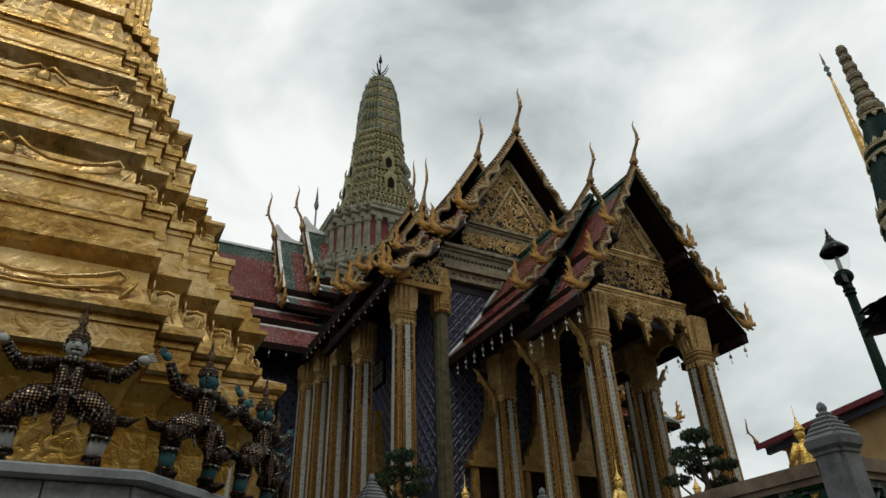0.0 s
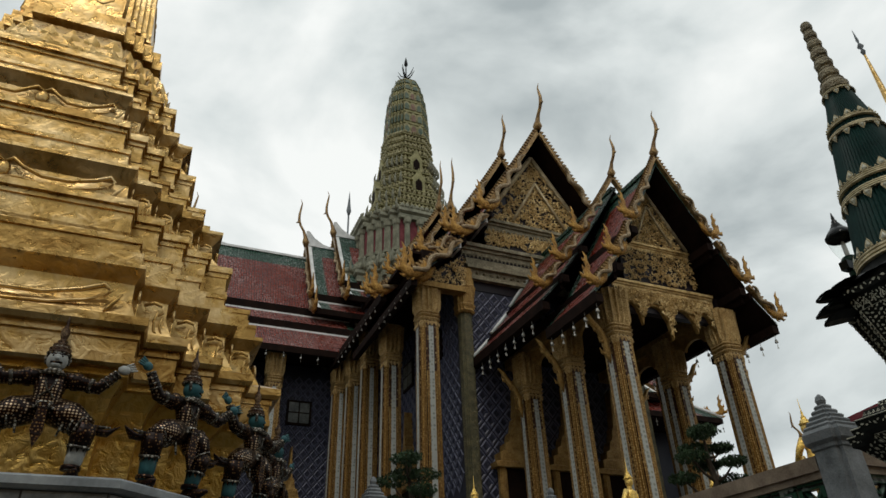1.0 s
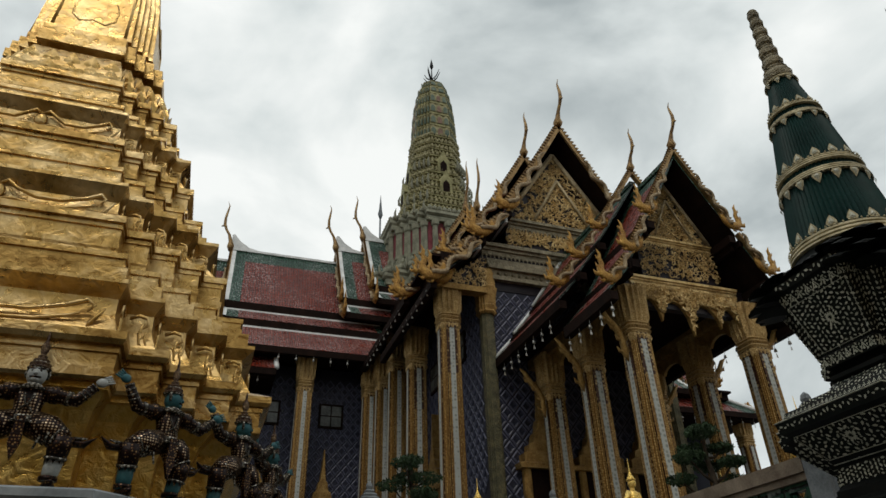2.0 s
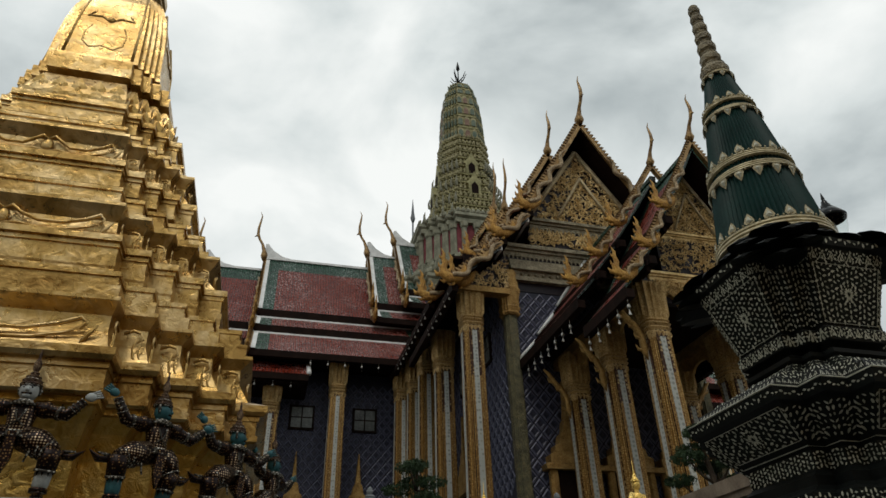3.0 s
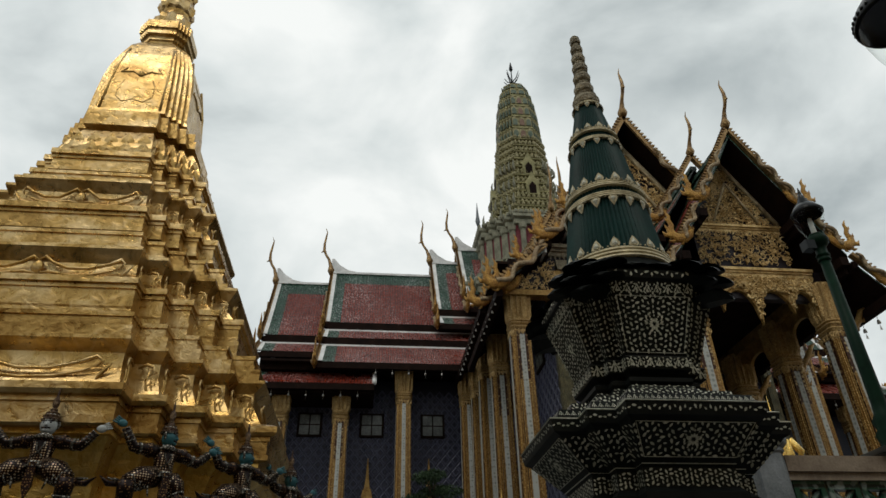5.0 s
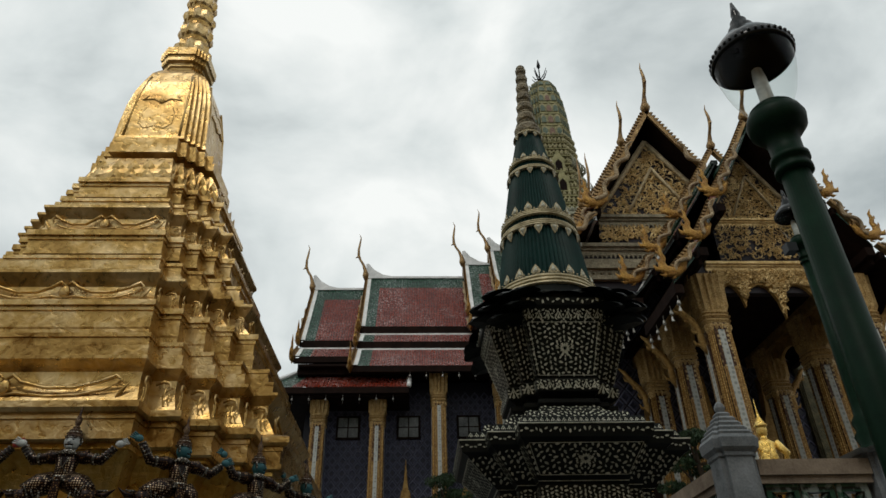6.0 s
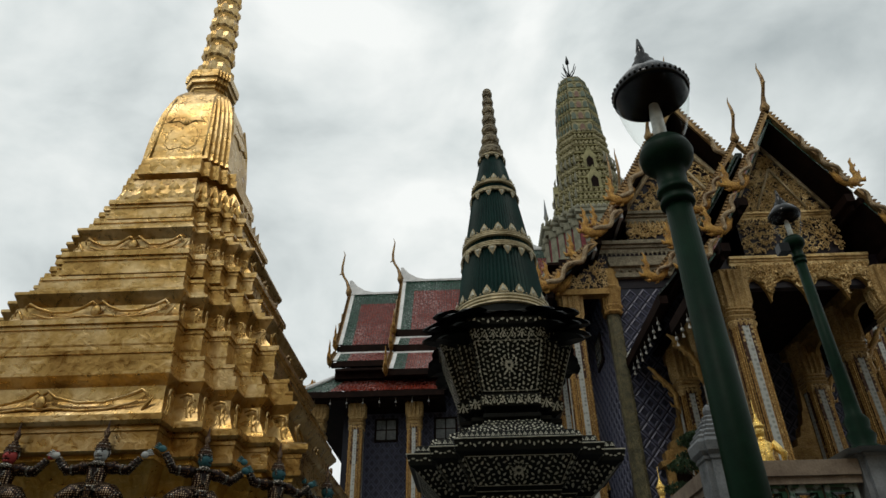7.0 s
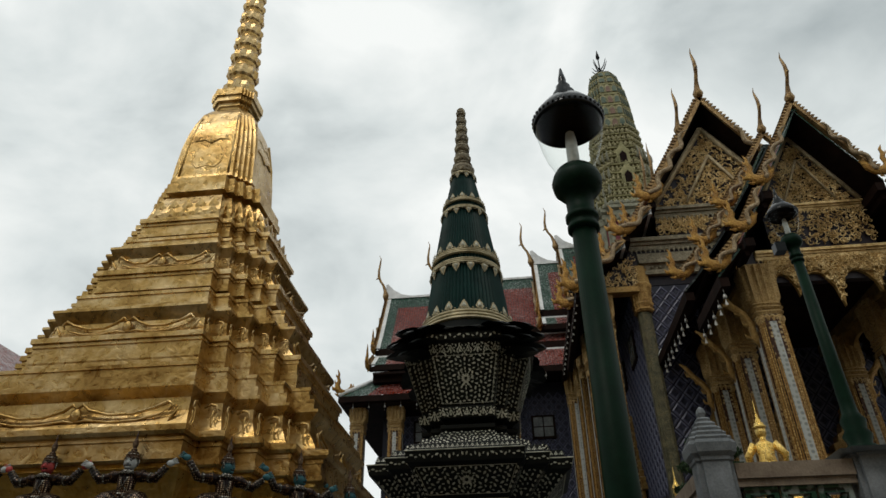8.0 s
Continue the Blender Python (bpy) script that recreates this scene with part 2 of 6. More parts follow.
COL_MOSAIC = mosaic("pale_blue_mosaic", (0.46, 0.48, 0.45), (0.12, 0.15, 0.18), (0.32, 0.29, 0.2), 6.0, 0.4, 0.2)
WALL_BLUE = mosaic("blue_mosaic_wall", (0.028, 0.03, 0.048), (0.06, 0.06, 0.08), (0.042, 0.044, 0.066), 5.0)
BEADS = mosaic("gilt_beading", (0.28, 0.15, 0.04), (0.70, 0.48, 0.18), (0.50, 0.31, 0.10), 12.0, 0.5, 0.26)
BEADS.node_tree.nodes["Principled BSDF"].inputs["Metallic"].default_value = 0.4
PILASTER = gold_leaf("green_gilt_pilaster", (0.03, 0.03, 0.016), (0.085, 0.08, 0.042), (0.21, 0.175, 0.085), 0.7, 3.0, 0.2, 0.55)
TILE_BLUE = mosaic("blue_diamond_tile", (0.11, 0.115, 0.17), (0.06, 0.064, 0.10), (0.16, 0.165, 0.22), 4.0)
TILE_DEEP = mosaic("deep_blue_tile", (0.05, 0.053, 0.09), (0.02, 0.022, 0.045), (0.085, 0.088, 0.13), 6.0)
STATUE_SUIT = mosaic("mirror_mosaic_costume", (0.008, 0.003, 0.002), (0.74, 0.58, 0.38), (0.18, 0.065, 0.022), 26.0, 0.1, 0.25)
STATUE_SUIT.node_tree.nodes["Principled BSDF"].inputs["Metallic"].default_value = 0.45
STATUE_SUIT.node_tree.nodes["Principled BSDF"].inputs["Roughness"].default_value = 0.28
STATUE_CROWN = gold_leaf("dark_crown_mosaic", (0.008, 0.005, 0.004), (0.05, 0.022, 0.012), (0.24, 0.16, 0.08), 0.6, 8.0, 0.4, 0.35)
STATUE_TRIM = mosaic("costume_gilt", (0.012, 0.005, 0.004), (0.40, 0.26, 0.10), (0.13, 0.04, 0.016), 26.0, 0.6, 0.2)
STATUE_TRIM.node_tree.nodes["Principled BSDF"].inputs["Metallic"].default_value = 0.4
SILVER = mosaic("silver_glass_trim", (0.05, 0.045, 0.035), (0.80, 0.78, 0.70), (0.40, 0.37, 0.30), 22.0, 0.3, 0.26)
SILVER.node_tree.nodes["Principled BSDF"].inputs["Roughness"].default_value = 0.25
SKIN_WHITE = simple("white_glazed_face", (0.26, 0.28, 0.28), (0.46, 0.48, 0.46), 6.0, 0.45, 0, 0.2, 0.004, 40.0)
SKIN_TEAL = simple("teal_glazed_skin", (0.015, 0.07, 0.085), (0.05, 0.15, 0.165), 6.0, 0.45, 0, 0.2, 0.004, 40.0)
SKIN_RED = simple("red_glazed_skin", (0.26, 0.03, 0.03), (0.42, 0.07, 0.06), 6.0, 0.45, 0, 0.2, 0.004, 40.0)


EAVE_BELL = simple("tarnished_bell", (0.12, 0.118, 0.11), (0.75, 0.74, 0.68), 1.1, 0.4, 0.3, 0.1, 0.004, 20.0)
COL_SHAFT = mosaic("gilt_beaded_shaft", (0.05, 0.02, 0.01), (0.56, 0.42, 0.2), (0.2, 0.11, 0.04), 6.5, 0.5, 0.26)
COL_SHAFT.node_tree.nodes["Principled BSDF"].inputs["Metallic"].default_value = 0.35


def glass_mat():
    """Thin clear glass: light passes straight, with a gloss that grows towards the rim."""
    m = Mat("clear_globe_glass", 0.03)
    out = m.nt.nodes["Material Output"]
    clear = m.nt.nodes.new("ShaderNodeBsdfTransparent")
    clear.inputs[0].default_value = (0.93, 0.95, 0.94, 1)
    gloss = m.nt.nodes.new("ShaderNodeBsdfGlossy")
    gloss.inputs["Roughness"].default_value = 0.03
    edge = m.nt.nodes.new("ShaderNodeLayerWeight")
    edge.inputs["Blend"].default_value = 0.5
    rim = m.math("MULTIPLY", m.math("POWER", edge.outputs["Facing"], 5.0), 0.4)
    mix = m.nt.nodes.new("ShaderNodeMixShader")
    m.link(m.math("ADD", rim, 0.008), mix.inputs[0])
    m.link(clear.outputs[0], mix.inputs[1])
    m.link(gloss.outputs[0], mix.inputs[2])
    m.link(mix.outputs[0], out.inputs["Surface"])
    return m.m


GLASS = glass_mat()
PANE = simple("dusty_window_pane", (0.05, 0.054, 0.052), (0.17, 0.18, 0.165), 2.0, 0.25, 0, 0.05, 0.004, 12.0)


# ---------------- geometry helpers ----------------
class Geo:
    """Collects vertices and faces of one mesh."""

    def __init__(self):
        self.v, self.f, self.mi, self.sm = [], [], [], []

    def add(self, verts, faces, mat=0, smooth=False, m=None):
        o = len(self.v)
        self.v += [tuple(m @ Vector(p)) for p in verts] if m is not None else [tuple(p) for p in verts]
        for f in faces:
            self.f.append([o + k for k in f])
            self.mi.append(mat)
            self.sm.append(smooth)
        return self

    def box(self, x0, x1, y0, y1, z0, z1, mat=0, m=None):
        vs = [(x, y, z) for z in (z0, z1) for x, y in ((x0, y0), (x1, y0), (x1, y1), (x0, y1))]
        return self.add(vs, [(3, 2, 1, 0), (4, 5, 6, 7), (0, 1, 5, 4), (1, 2, 6, 5), (2, 3, 7, 6), (3, 0, 4, 7)], mat, False, m)

    def loft(self, rings, mat=0, smooth=False, caps=True, m=None):
        """rings: equal-length closed loops, counter-clockwise from above, upwards."""
        n = len(rings[0])
        vs = [p for r in rings for p in r]
        fs = [(k * n + i, k * n + (i + 1) % n, (k + 1) * n + (i + 1) % n, (k + 1) * n + i) for k in range(len(rings) - 1) for i in range(n)]
        if caps:
            fs += [tuple(reversed(range(n))), tuple((len(rings) - 1) * n + i for i in range(n))]
        return self.add(vs, fs, mat, smooth, m)

    def lathe(self, prof, n=24, mat=0, smooth=True, m=None):
        """prof: (radius, z) from below upwards."""
        rings = [[(r * math.cos(2 * math.pi * i / n), r * math.sin(2 * math.pi * i / n), z) for i in range(n)] for r, z in prof]
        return self.loft(rings, mat, smooth, True, m)

    def tube(self, pts, radii, n=8, mat=0, smooth=True, m=None, flat=1.0):
        pts = [Vector(p) for p in pts]
        rings, side = [], None
        for k, p in enumerate(pts):
            d = (pts[min(k + 1, len(pts) - 1)] - pts[max(k - 1, 0)]).normalized()
            if side is None:
                side = d.cross(Vector((0, 0, 1)) if abs(d.z) < 0.9 else Vector((0, 1, 0))).normalized()
            side = (side - d * side.dot(d)).normalized()
            up = side.cross(d)
            r = radii[k] if hasattr(radii, "__len__") else radii
            rings.append([tuple(p + (side * math.cos(2 * math.pi * i / n) + up * math.sin(2 * math.pi * i / n) * flat) * r) for i in range(n)])
        return self.loft([list(reversed(r)) for r in rings], mat, smooth, True, m)

    def plate(self, outline, depth, mat=0, m=None):
        """An outline in x and z given a thickness along y, centred on y = 0."""
        n = len(outline)
        vs = [(x, -depth / 2, z) for x, z in outline] + [(x, depth / 2, z) for x, z in outline]
        fs = [tuple(range(n)), tuple(reversed(range(n, 2 * n)))] + [((i + 1) % n, i, n + i, n + (i + 1) % n) for i in range(n)]
        return self.add(vs, fs, mat, False, m)

    def ball(self, c, r, mat=0, seg=10, rings=7, s=(1, 1, 1), m=None):
        prof = [(max(0.001, math.sin(math.pi * k / rings)) * r, -math.cos(math.pi * k / rings) * r) for k in range(rings + 1)]
        loops = [[(c[0] + q * math.cos(2 * math.pi * i / seg) * s[0], c[1] + q * math.sin(2 * math.pi * i / seg) * s[1], c[2] + z * s[2]) for i in range(seg)] for q, z in prof]
        return self.loft(loops, mat, True, True, m)

    def mesh(self, name, mats):
        me = bpy.data.meshes.new(name)
        me.from_pydata(self.v, [], self.f)
        for m in mats:
            me.materials.append(m)
        me.polygons.foreach_set("material_index", self.mi)
        me.polygons.foreach_set("use_smooth", self.sm)
        me.update()
        return me


def part(name, geo, mats, parent, label="", m=None):
    """One mesh object under a thing or a part; geo may be a finished mesh, to be shared."""
    mats = mats if isinstance(mats, (list, tuple)) else [mats]
    ob = new(name, geo.mesh(name, mats) if isinstance(geo, Geo) else geo)
    ob.parent = parent
    if m is not None:
        ob.matrix_basis = m
    return tagged(ob, label) if label else ob


def thing(name, at, label, category, group="", kind="", geo=None, mats=None):
    data = geo.mesh(name, mats if isinstance(mats, (list, tuple)) else [mats]) if geo else None
    ob = new(name, data)
    ob.matrix_basis = at if isinstance(at, Matrix) else Matrix.Translation(at)
    return tagged(ob, label, category, group, kind)


def redent(front, half, steps, z, cx=0.0, cy=0.0):
    """A square plan with stepped corners, counter-clockwise: flat fronts of half-width front at distance half."""
    d = (half - front) / steps
    corner = [(front, -half)]
    for k in range(steps):
        corner += [(front + k * d, -half + (k + 1) * d), (front + (k + 1) * d, -half + (k + 1) * d)]
    pts = []
    for q in range(4):
        c, s = (1, 0, -1, 0)[q], (0, 1, 0, -1)[q]
        pts += [(cx + c * x - s * y, cy + s * x + c * y, z) for x, y in corner]
    return pts


# ---------------- ground and raised terrace ----------------
g = Geo().box(-1500, 1500, -1500, 1500, -0.6, 0.0)
thing("ground", (0, 0, 0), "grey stone paved court ground", "ground", kind="structure", geo=g, mats=PAVING)
TERRACE = 2.9
g = Geo().box(-30, 70, 12.7, 90, -0.2, TERRACE).box(9.9, 26.5, 6.3, 12.7, -0.2, TERRACE)
thing("terrace", (0, 0, 0), "raised stone terrace with pale grey walls", "terrace", kind="structure", geo=g, mats=GRANITE)

# ---------------- golden chedi ----------------
CHX, CHY = -2.22, 14.22
chedi = thing("golden_chedi", (CHX, CHY, 0), "gilded stepped chedi tower with redented corners on a marble base", "chedi")


def chedi_body(name, prof, mat, ratio=0.52, label=""):
    geo = Geo().loft([redent(h * ratio, h, 4, z, lean(z)) for z, h in prof], 0)
    return part(name, geo, mat, chedi, label)


def lean(z):
    """The old tower leans a little to the west as it rises."""
    return -0.03 * max(0.0, z - 8.0)


def chamfer(h, c, z):
    return [(x, y, z) for x, y in ((h - c, -h), (h, -h + c), (h, h - c), (h - c, h), (-h + c, h), (-h, h - c), (-h, -h + c), (-h + c, -h))]


plinth = part("plinth", Geo().loft([chamfer(5.27, 2.5, -0.1), chamfer(5.27, 2.5, 3.5)]), PAVING, chedi, "grey marble plinth")
part("coping", Geo().loft([chamfer(5.35, 2.52, 3.5), chamfer(5.41, 2.54, 3.54), chamfer(5.41, 2.54, 3.63), chamfer(5.37, 2.52, 3.66)]), MARBLE, plinth)
chedi_body("drum", [(3.66, 4.32), (4.5, 4.36), (4.9, 4.5), (5.12, 4.7), (5.13, 4.8), (5.22, 4.8)], GOLD_DRUM, 0.553)
TIERS = [
    [(5.22, 4.92), (5.26, 4.97), (5.36, 4.97), (5.37, 4.93), (5.62, 4.93), (5.63, 4.97), (5.72, 4.97), (5.73, 5.05), (5.8, 5.1),
     (5.92, 5.1), (6.0, 4.84), (6.03, 4.72), (6.4, 4.52), (6.7, 4.5), (6.9, 4.7), (6.97, 4.7), (6.98, 4.56), (7.24, 4.56),
     (7.26, 4.42), (7.36, 4.42), (7.37, 4.385), (7.48, 4.385), (7.49, 4.42), (7.58, 4.42), (7.6, 4.3), (7.64, 3.94), (7.88, 3.94)],
    [(7.88, 3.94), (7.93, 3.95), (8.03, 3.95), (8.04, 3.915), (8.32, 3.915), (8.33, 3.95), (8.42, 3.95), (8.43, 4.01), (8.56, 4.01),
     (8.6, 3.77), (8.85, 3.58), (9.1, 3.56), (9.38, 3.75), (9.45, 3.75), (9.46, 3.48), (9.64, 3.48), (9.66, 3.35), (9.76, 3.35),
     (9.77, 3.315), (9.98, 3.315), (9.99, 3.35), (10.08, 3.35), (10.12, 2.75), (10.3, 2.75)],
    [(10.3, 2.75), (10.34, 2.99), (10.44, 2.99), (10.45, 2.955), (10.74, 2.955), (10.75, 2.99), (10.84, 2.99), (10.85, 3.05), (11.0, 3.05),
     (11.04, 2.86), (11.3, 2.7), (11.54, 2.7), (11.8, 2.87), (11.87, 2.87), (11.88, 2.66), (11.98, 2.66), (12.0, 2.55), (12.1, 2.55),
     (12.11, 2.515), (12.22, 2.515), (12.23, 2.55), (12.32, 2.55), (12.36, 2.15), (12.5, 2.15)],
    [(12.5, 2.17), (12.53, 2.32), (12.63, 2.32), (12.64, 2.285), (12.9, 2.285), (12.91, 2.32), (13.0, 2.32), (13.01, 2.38), (13.16, 2.38),
     (13.2, 2.1), (13.5, 2.14), (13.9, 2.0), (14.3, 1.8), (14.36, 1.55), (14.5, 1.55)],
    [(14.5, 1.55), (14.53, 1.82), (14.8, 1.82), (14.82, 1.75), (15.12, 1.75), (15.16, 1.5), (15.36, 1.5)],
]
RATIO = (0.545, 0.545, 0.55, 0.515, 0.53)
for k, prof in enumerate(TIERS):
    chedi_body("tier", prof, GOLD, RATIO[k])
bell = chedi_body("bell", [(15.36, 1.47), (15.5, 1.44), (16.4, 1.4), (17.3, 1.33), (18.0, 1.22), (18.6, 1.03), (18.95, 0.82), (19.15, 0.66)], GOLD, 0.66)
chedi_body("crown_block", [(19.15, 0.56), (19.3, 0.6), (19.34, 0.66), (19.5, 0.66), (19.54, 0.76), (19.75, 0.76), (19.78, 0.82), (20.1, 0.82), (20.14, 0.7), (20.3, 0.6)], GOLD, 0.6)
z, r = 20.3, 0.6
ring_n = 0
while z < 31:
    h = 0.95 * r + 0.34
    prof = [(r * 0.8, 0), (r * 0.95, h * 0.12), (r * 1.02, h * 0.3), (r * 0.98, h * 0.55), (r * 0.8, h * 0.72), (r * 0.74, h * 0.9), (r * 0.78, h)]
    ring = part("spire_ring", Geo().loft([[(q * (1 + w * (0.1 if (i + ring_n) % 2 else -0.06)) * math.cos(math.pi * i / 11), q * (1 + w * (0.1 if (i + ring_n) % 2 else -0.06)) * math.sin(math.pi * i / 11), zz) for i in range(22)]
                                     for (q, zz), w in zip(prof, (0, 0.5, 1, 1, 0.3, 0, 0))]), GOLD, chedi, "", Matrix.Translation((lean(z), 0, z)))
    z, r, ring_n = z + h, r * 0.945, ring_n + 1
part("spire_tip", Geo().lathe([(r * 0.8, 0), (r * 0.5, 1.2), (0.02, 3.2)], 12), GOLD, chedi, "", Matrix.Translation((lean(z), 0, z)))

# ---------------- temple hall ----------------
TX, TY = 18.2, 45.6
temple = thing("temple_hall", (TX, TY, 0), "cruciform temple hall with gilded gables and red tiled roofs", "temple")
FRONT, WEST, EAST = pose(0, 0, 0), pose(0, 0, 0, 0, 0, -90), pose(0, 0, 0, 0, 0, 90)
TIER_MAIN = [(0, 0, 3.75, -6.2), (3.8, -6.85, 5.3, -8.1), (5.35, -8.7, 7.9, -10.95)]
TIER_PORCH = [(0, 0, 2.0, -3.45), (2.15, -3.8, 3.05, -5.3), (3.2, -5.65, 4.2, -6.75)]
TIER_BACK = [(0, 0, 2.3, -3.4), (2.45, -3.75, 3.45, -5.0), (3.6, -5.35, 4.55, -6.4)]
TIER_PANEL = [(0, 0, 1.95, -3.7), (2.1, -4.1, 2.9, -5.6), (3.0, -6.0, 4.0, -7.1)]


def tier_points(tier, n, sag):
    v0, z0, v1, z1 = tier
    return [(v0 + (v1 - v0) * k / n, z0 + (z1 - z0) * k / n - sag * 4 * (k / n) * (1 - k / n)) for k in range(n + 1)]


def chofa_geo(s=1.0, tall=1.0):
    """A slender horn on the gable's peak: swelling foot, beak and curling tip; it leans out along -y."""
    pts = [(0, 0, -0.3), (0, -0.05, 0.0), (0, -0.12, 0.35), (0, -0.32, 0.8), (0, -0.62, 1.15), (0, -0.8, 1.5), (0, -0.82, 1.95), (0, -0.72, 2.5), (0, -0.66, 2.85), (0, -0.82, 3.15)]
    rad = [0.2, 0.32, 0.18, 0.12, 0.11, 0.13, 0.11, 0.085, 0.05, 0.015]
    geo = Geo().tube([Vector((x, y, z * tall)) * s for x, y, z in pts], [q * s for q in rad], 8, 0)
    return geo.tube([Vector((x, y, z * tall)) * s for x, y, z in ((0, -0.7, 1.42), (0, -0.95, 1.36), (0, -1.08, 1.28))], [0.1 * s, 0.07 * s, 0.01 * s], 6, 0)


def flame_geo(s=1.0):
    """Naga-head finial in the xz plane, towards +x: a stout neck that drops into a thick hook, curled lips and a waving horn."""
    geo = Geo().tube([(x * s, 0, z * s) for x, z in ((-0.6, 0.66), (-0.66, 0.42), (-0.52, 0.1), (-0.22, -0.12), (0.14, -0.14), (0.4, 0.06), (0.44, 0.36), (0.32, 0.62), (0.42, 0.92), (0.36, 1.16), (0.5, 1.45))],
                     [q * s for q in (0.05, 0.15, 0.21, 0.26, 0.28, 0.25, 0.19, 0.14, 0.12, 0.085, 0.015)], 9, 0)
    for x0, z0, x1, z1, x2, z2, r in ((0.44, 0.02, 0.74, 0.0, 0.86, 0.22, 0.15), (0.2, -0.2, 0.42, -0.36, 0.62, -0.28, 0.12), (0.46, 0.4, 0.62, 0.46, 0.66, 0.66, 0.09), (-0.1, -0.24, -0.06, -0.46, 0.1, -0.52, 0.09), (0.44, 0.86, 0.56, 0.92, 0.6, 1.08, 0.06), (-0.64, 0.4, -0.82, 0.5, -0.78, 0.7, 0.08)):
        geo.tube([(x0 * s, 0, z0 * s), (x1 * s, 0, z1 * s), (x2 * s, 0, z2 * s)], [r * s, r * 0.8 * s, 0.012 * s], 7, 0)
    geo.v = [(x, y * 0.62, z) for x, y, z in geo.v]
    return geo


CHOFA, CHOFA_PORCH = chofa_geo(0.9).mesh("chofa", [BARGE]), chofa_geo(0.62).mesh("chofa", [BARGE])
CHOFA_TALL = chofa_geo(0.92, 1.42).mesh("chofa", [BARGE])
FLAME, FLAME_PORCH = flame_geo(0.98).mesh("naga_finial", [FINIAL_GOLD]), flame_geo(0.7).mesh("naga_finial", [FINIAL_GOLD])
MIRROR = Matrix.Diagonal((-1, 1, 1, 1))


def roof_segment(u_in, u_out, ridge, tiers, small=False, swoop=True, edge=2, tall=False, drop=0.0):
    """One length of stepped gable roof; it runs along local -y from u_in to u_out."""
    w, gr = (0.2, 0.3) if small else (0.38, 0.75)
    geo = Geo()
    verge = ridge
    ridge -= drop
    strips = [(u_in, u_in + 0.5, 1), (u_in + 0.5, u_out - w - gr, 0), (u_out - w - gr, u_out - w, 1), (u_out - w, u_out, edge)]
    for s in (1, -1):
        for t_no, tier in enumerate(tiers):
            pts = tier_points(tier, 5 if t_no == 0 else 2, 0.02 * abs(tier[3] - tier[1]))
            for k in range(len(pts) - 1):
                (v0, z0), (v1, z1) = pts[k], pts[k + 1]
                for a, b, mat in strips:
                    top_green = t_no == 0 and k == 0
                    vs = [(s * v, -u, ridge + q - d) for d in (0.0, 0.1) for u in (a, b) for v, q in ((v0, z0), (v1, z1))]
                    mat = 1 if (top_green and mat == 0) else mat
                    lift = 0.05 if mat == 2 else 0.0
                    vs = [(x, y, zz + lift) for x, y, zz in vs]
                    quads = [(0, 1, 3, 2), (2, 3, 7, 6), (0, 2, 6, 4), (0, 4, 5, 1)]
                    geo.add(vs, quads, mat)
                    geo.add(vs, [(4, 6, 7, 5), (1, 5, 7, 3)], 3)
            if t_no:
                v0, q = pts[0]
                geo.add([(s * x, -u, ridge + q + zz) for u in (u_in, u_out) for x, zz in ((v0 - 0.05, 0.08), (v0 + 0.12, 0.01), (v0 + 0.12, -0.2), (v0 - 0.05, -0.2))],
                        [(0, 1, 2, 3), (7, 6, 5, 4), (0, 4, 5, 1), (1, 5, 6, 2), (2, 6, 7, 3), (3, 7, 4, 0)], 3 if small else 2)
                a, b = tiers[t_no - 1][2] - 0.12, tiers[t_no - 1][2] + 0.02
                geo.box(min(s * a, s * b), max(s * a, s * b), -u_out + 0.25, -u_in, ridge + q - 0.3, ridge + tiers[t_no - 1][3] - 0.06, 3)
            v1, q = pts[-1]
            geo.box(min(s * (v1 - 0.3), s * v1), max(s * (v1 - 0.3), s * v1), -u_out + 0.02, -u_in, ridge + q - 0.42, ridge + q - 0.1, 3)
    geo.box(-0.13, 0.13, -u_out, -u_in, ridge - 0.06, ridge + 0.12, 2 if swoop else 1)
    if swoop:
        out = [(-u_out, ridge), (-u_out + 2.2, ridge + 0.1), (-u_out + 1.3, ridge + 0.3), (-u_out + 0.6, ridge + 0.75), (-u_out + 0.1, ridge + 1.35), (-u_out - 0.1, ridge + 1.3)]
        n = len(out)
        geo.add([(x, y, zz) for x in (-0.1, 0.1) for y, zz in out], [tuple(range(n)), tuple(reversed(range(n, 2 * n)))] + [(i, (i + 1) % n, n + (i + 1) % n, n + i) for i in range(n)], 2)
    if small and u_in < 21:
        for s in (1, -1):
            for tier in tiers:
                geo.tube([(s * tier[0], -u_in - 0.2, ridge + tier[1] + 0.06), (s * tier[2], -u_in - 0.2, ridge + tier[3] + 0.06)], 0.09, 6, 2)
    ridge = verge
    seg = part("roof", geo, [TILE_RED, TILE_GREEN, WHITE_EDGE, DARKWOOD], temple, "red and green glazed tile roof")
    part("chofa", CHOFA_PORCH if small else CHOFA_TALL if tall else CHOFA, BARGE, seg, "gilded horn finial", Matrix.Translation((0, -u_out - 0.05, ridge + (0.15 if small else 0.25))))
    k_size = 0.6 if small else 1.0
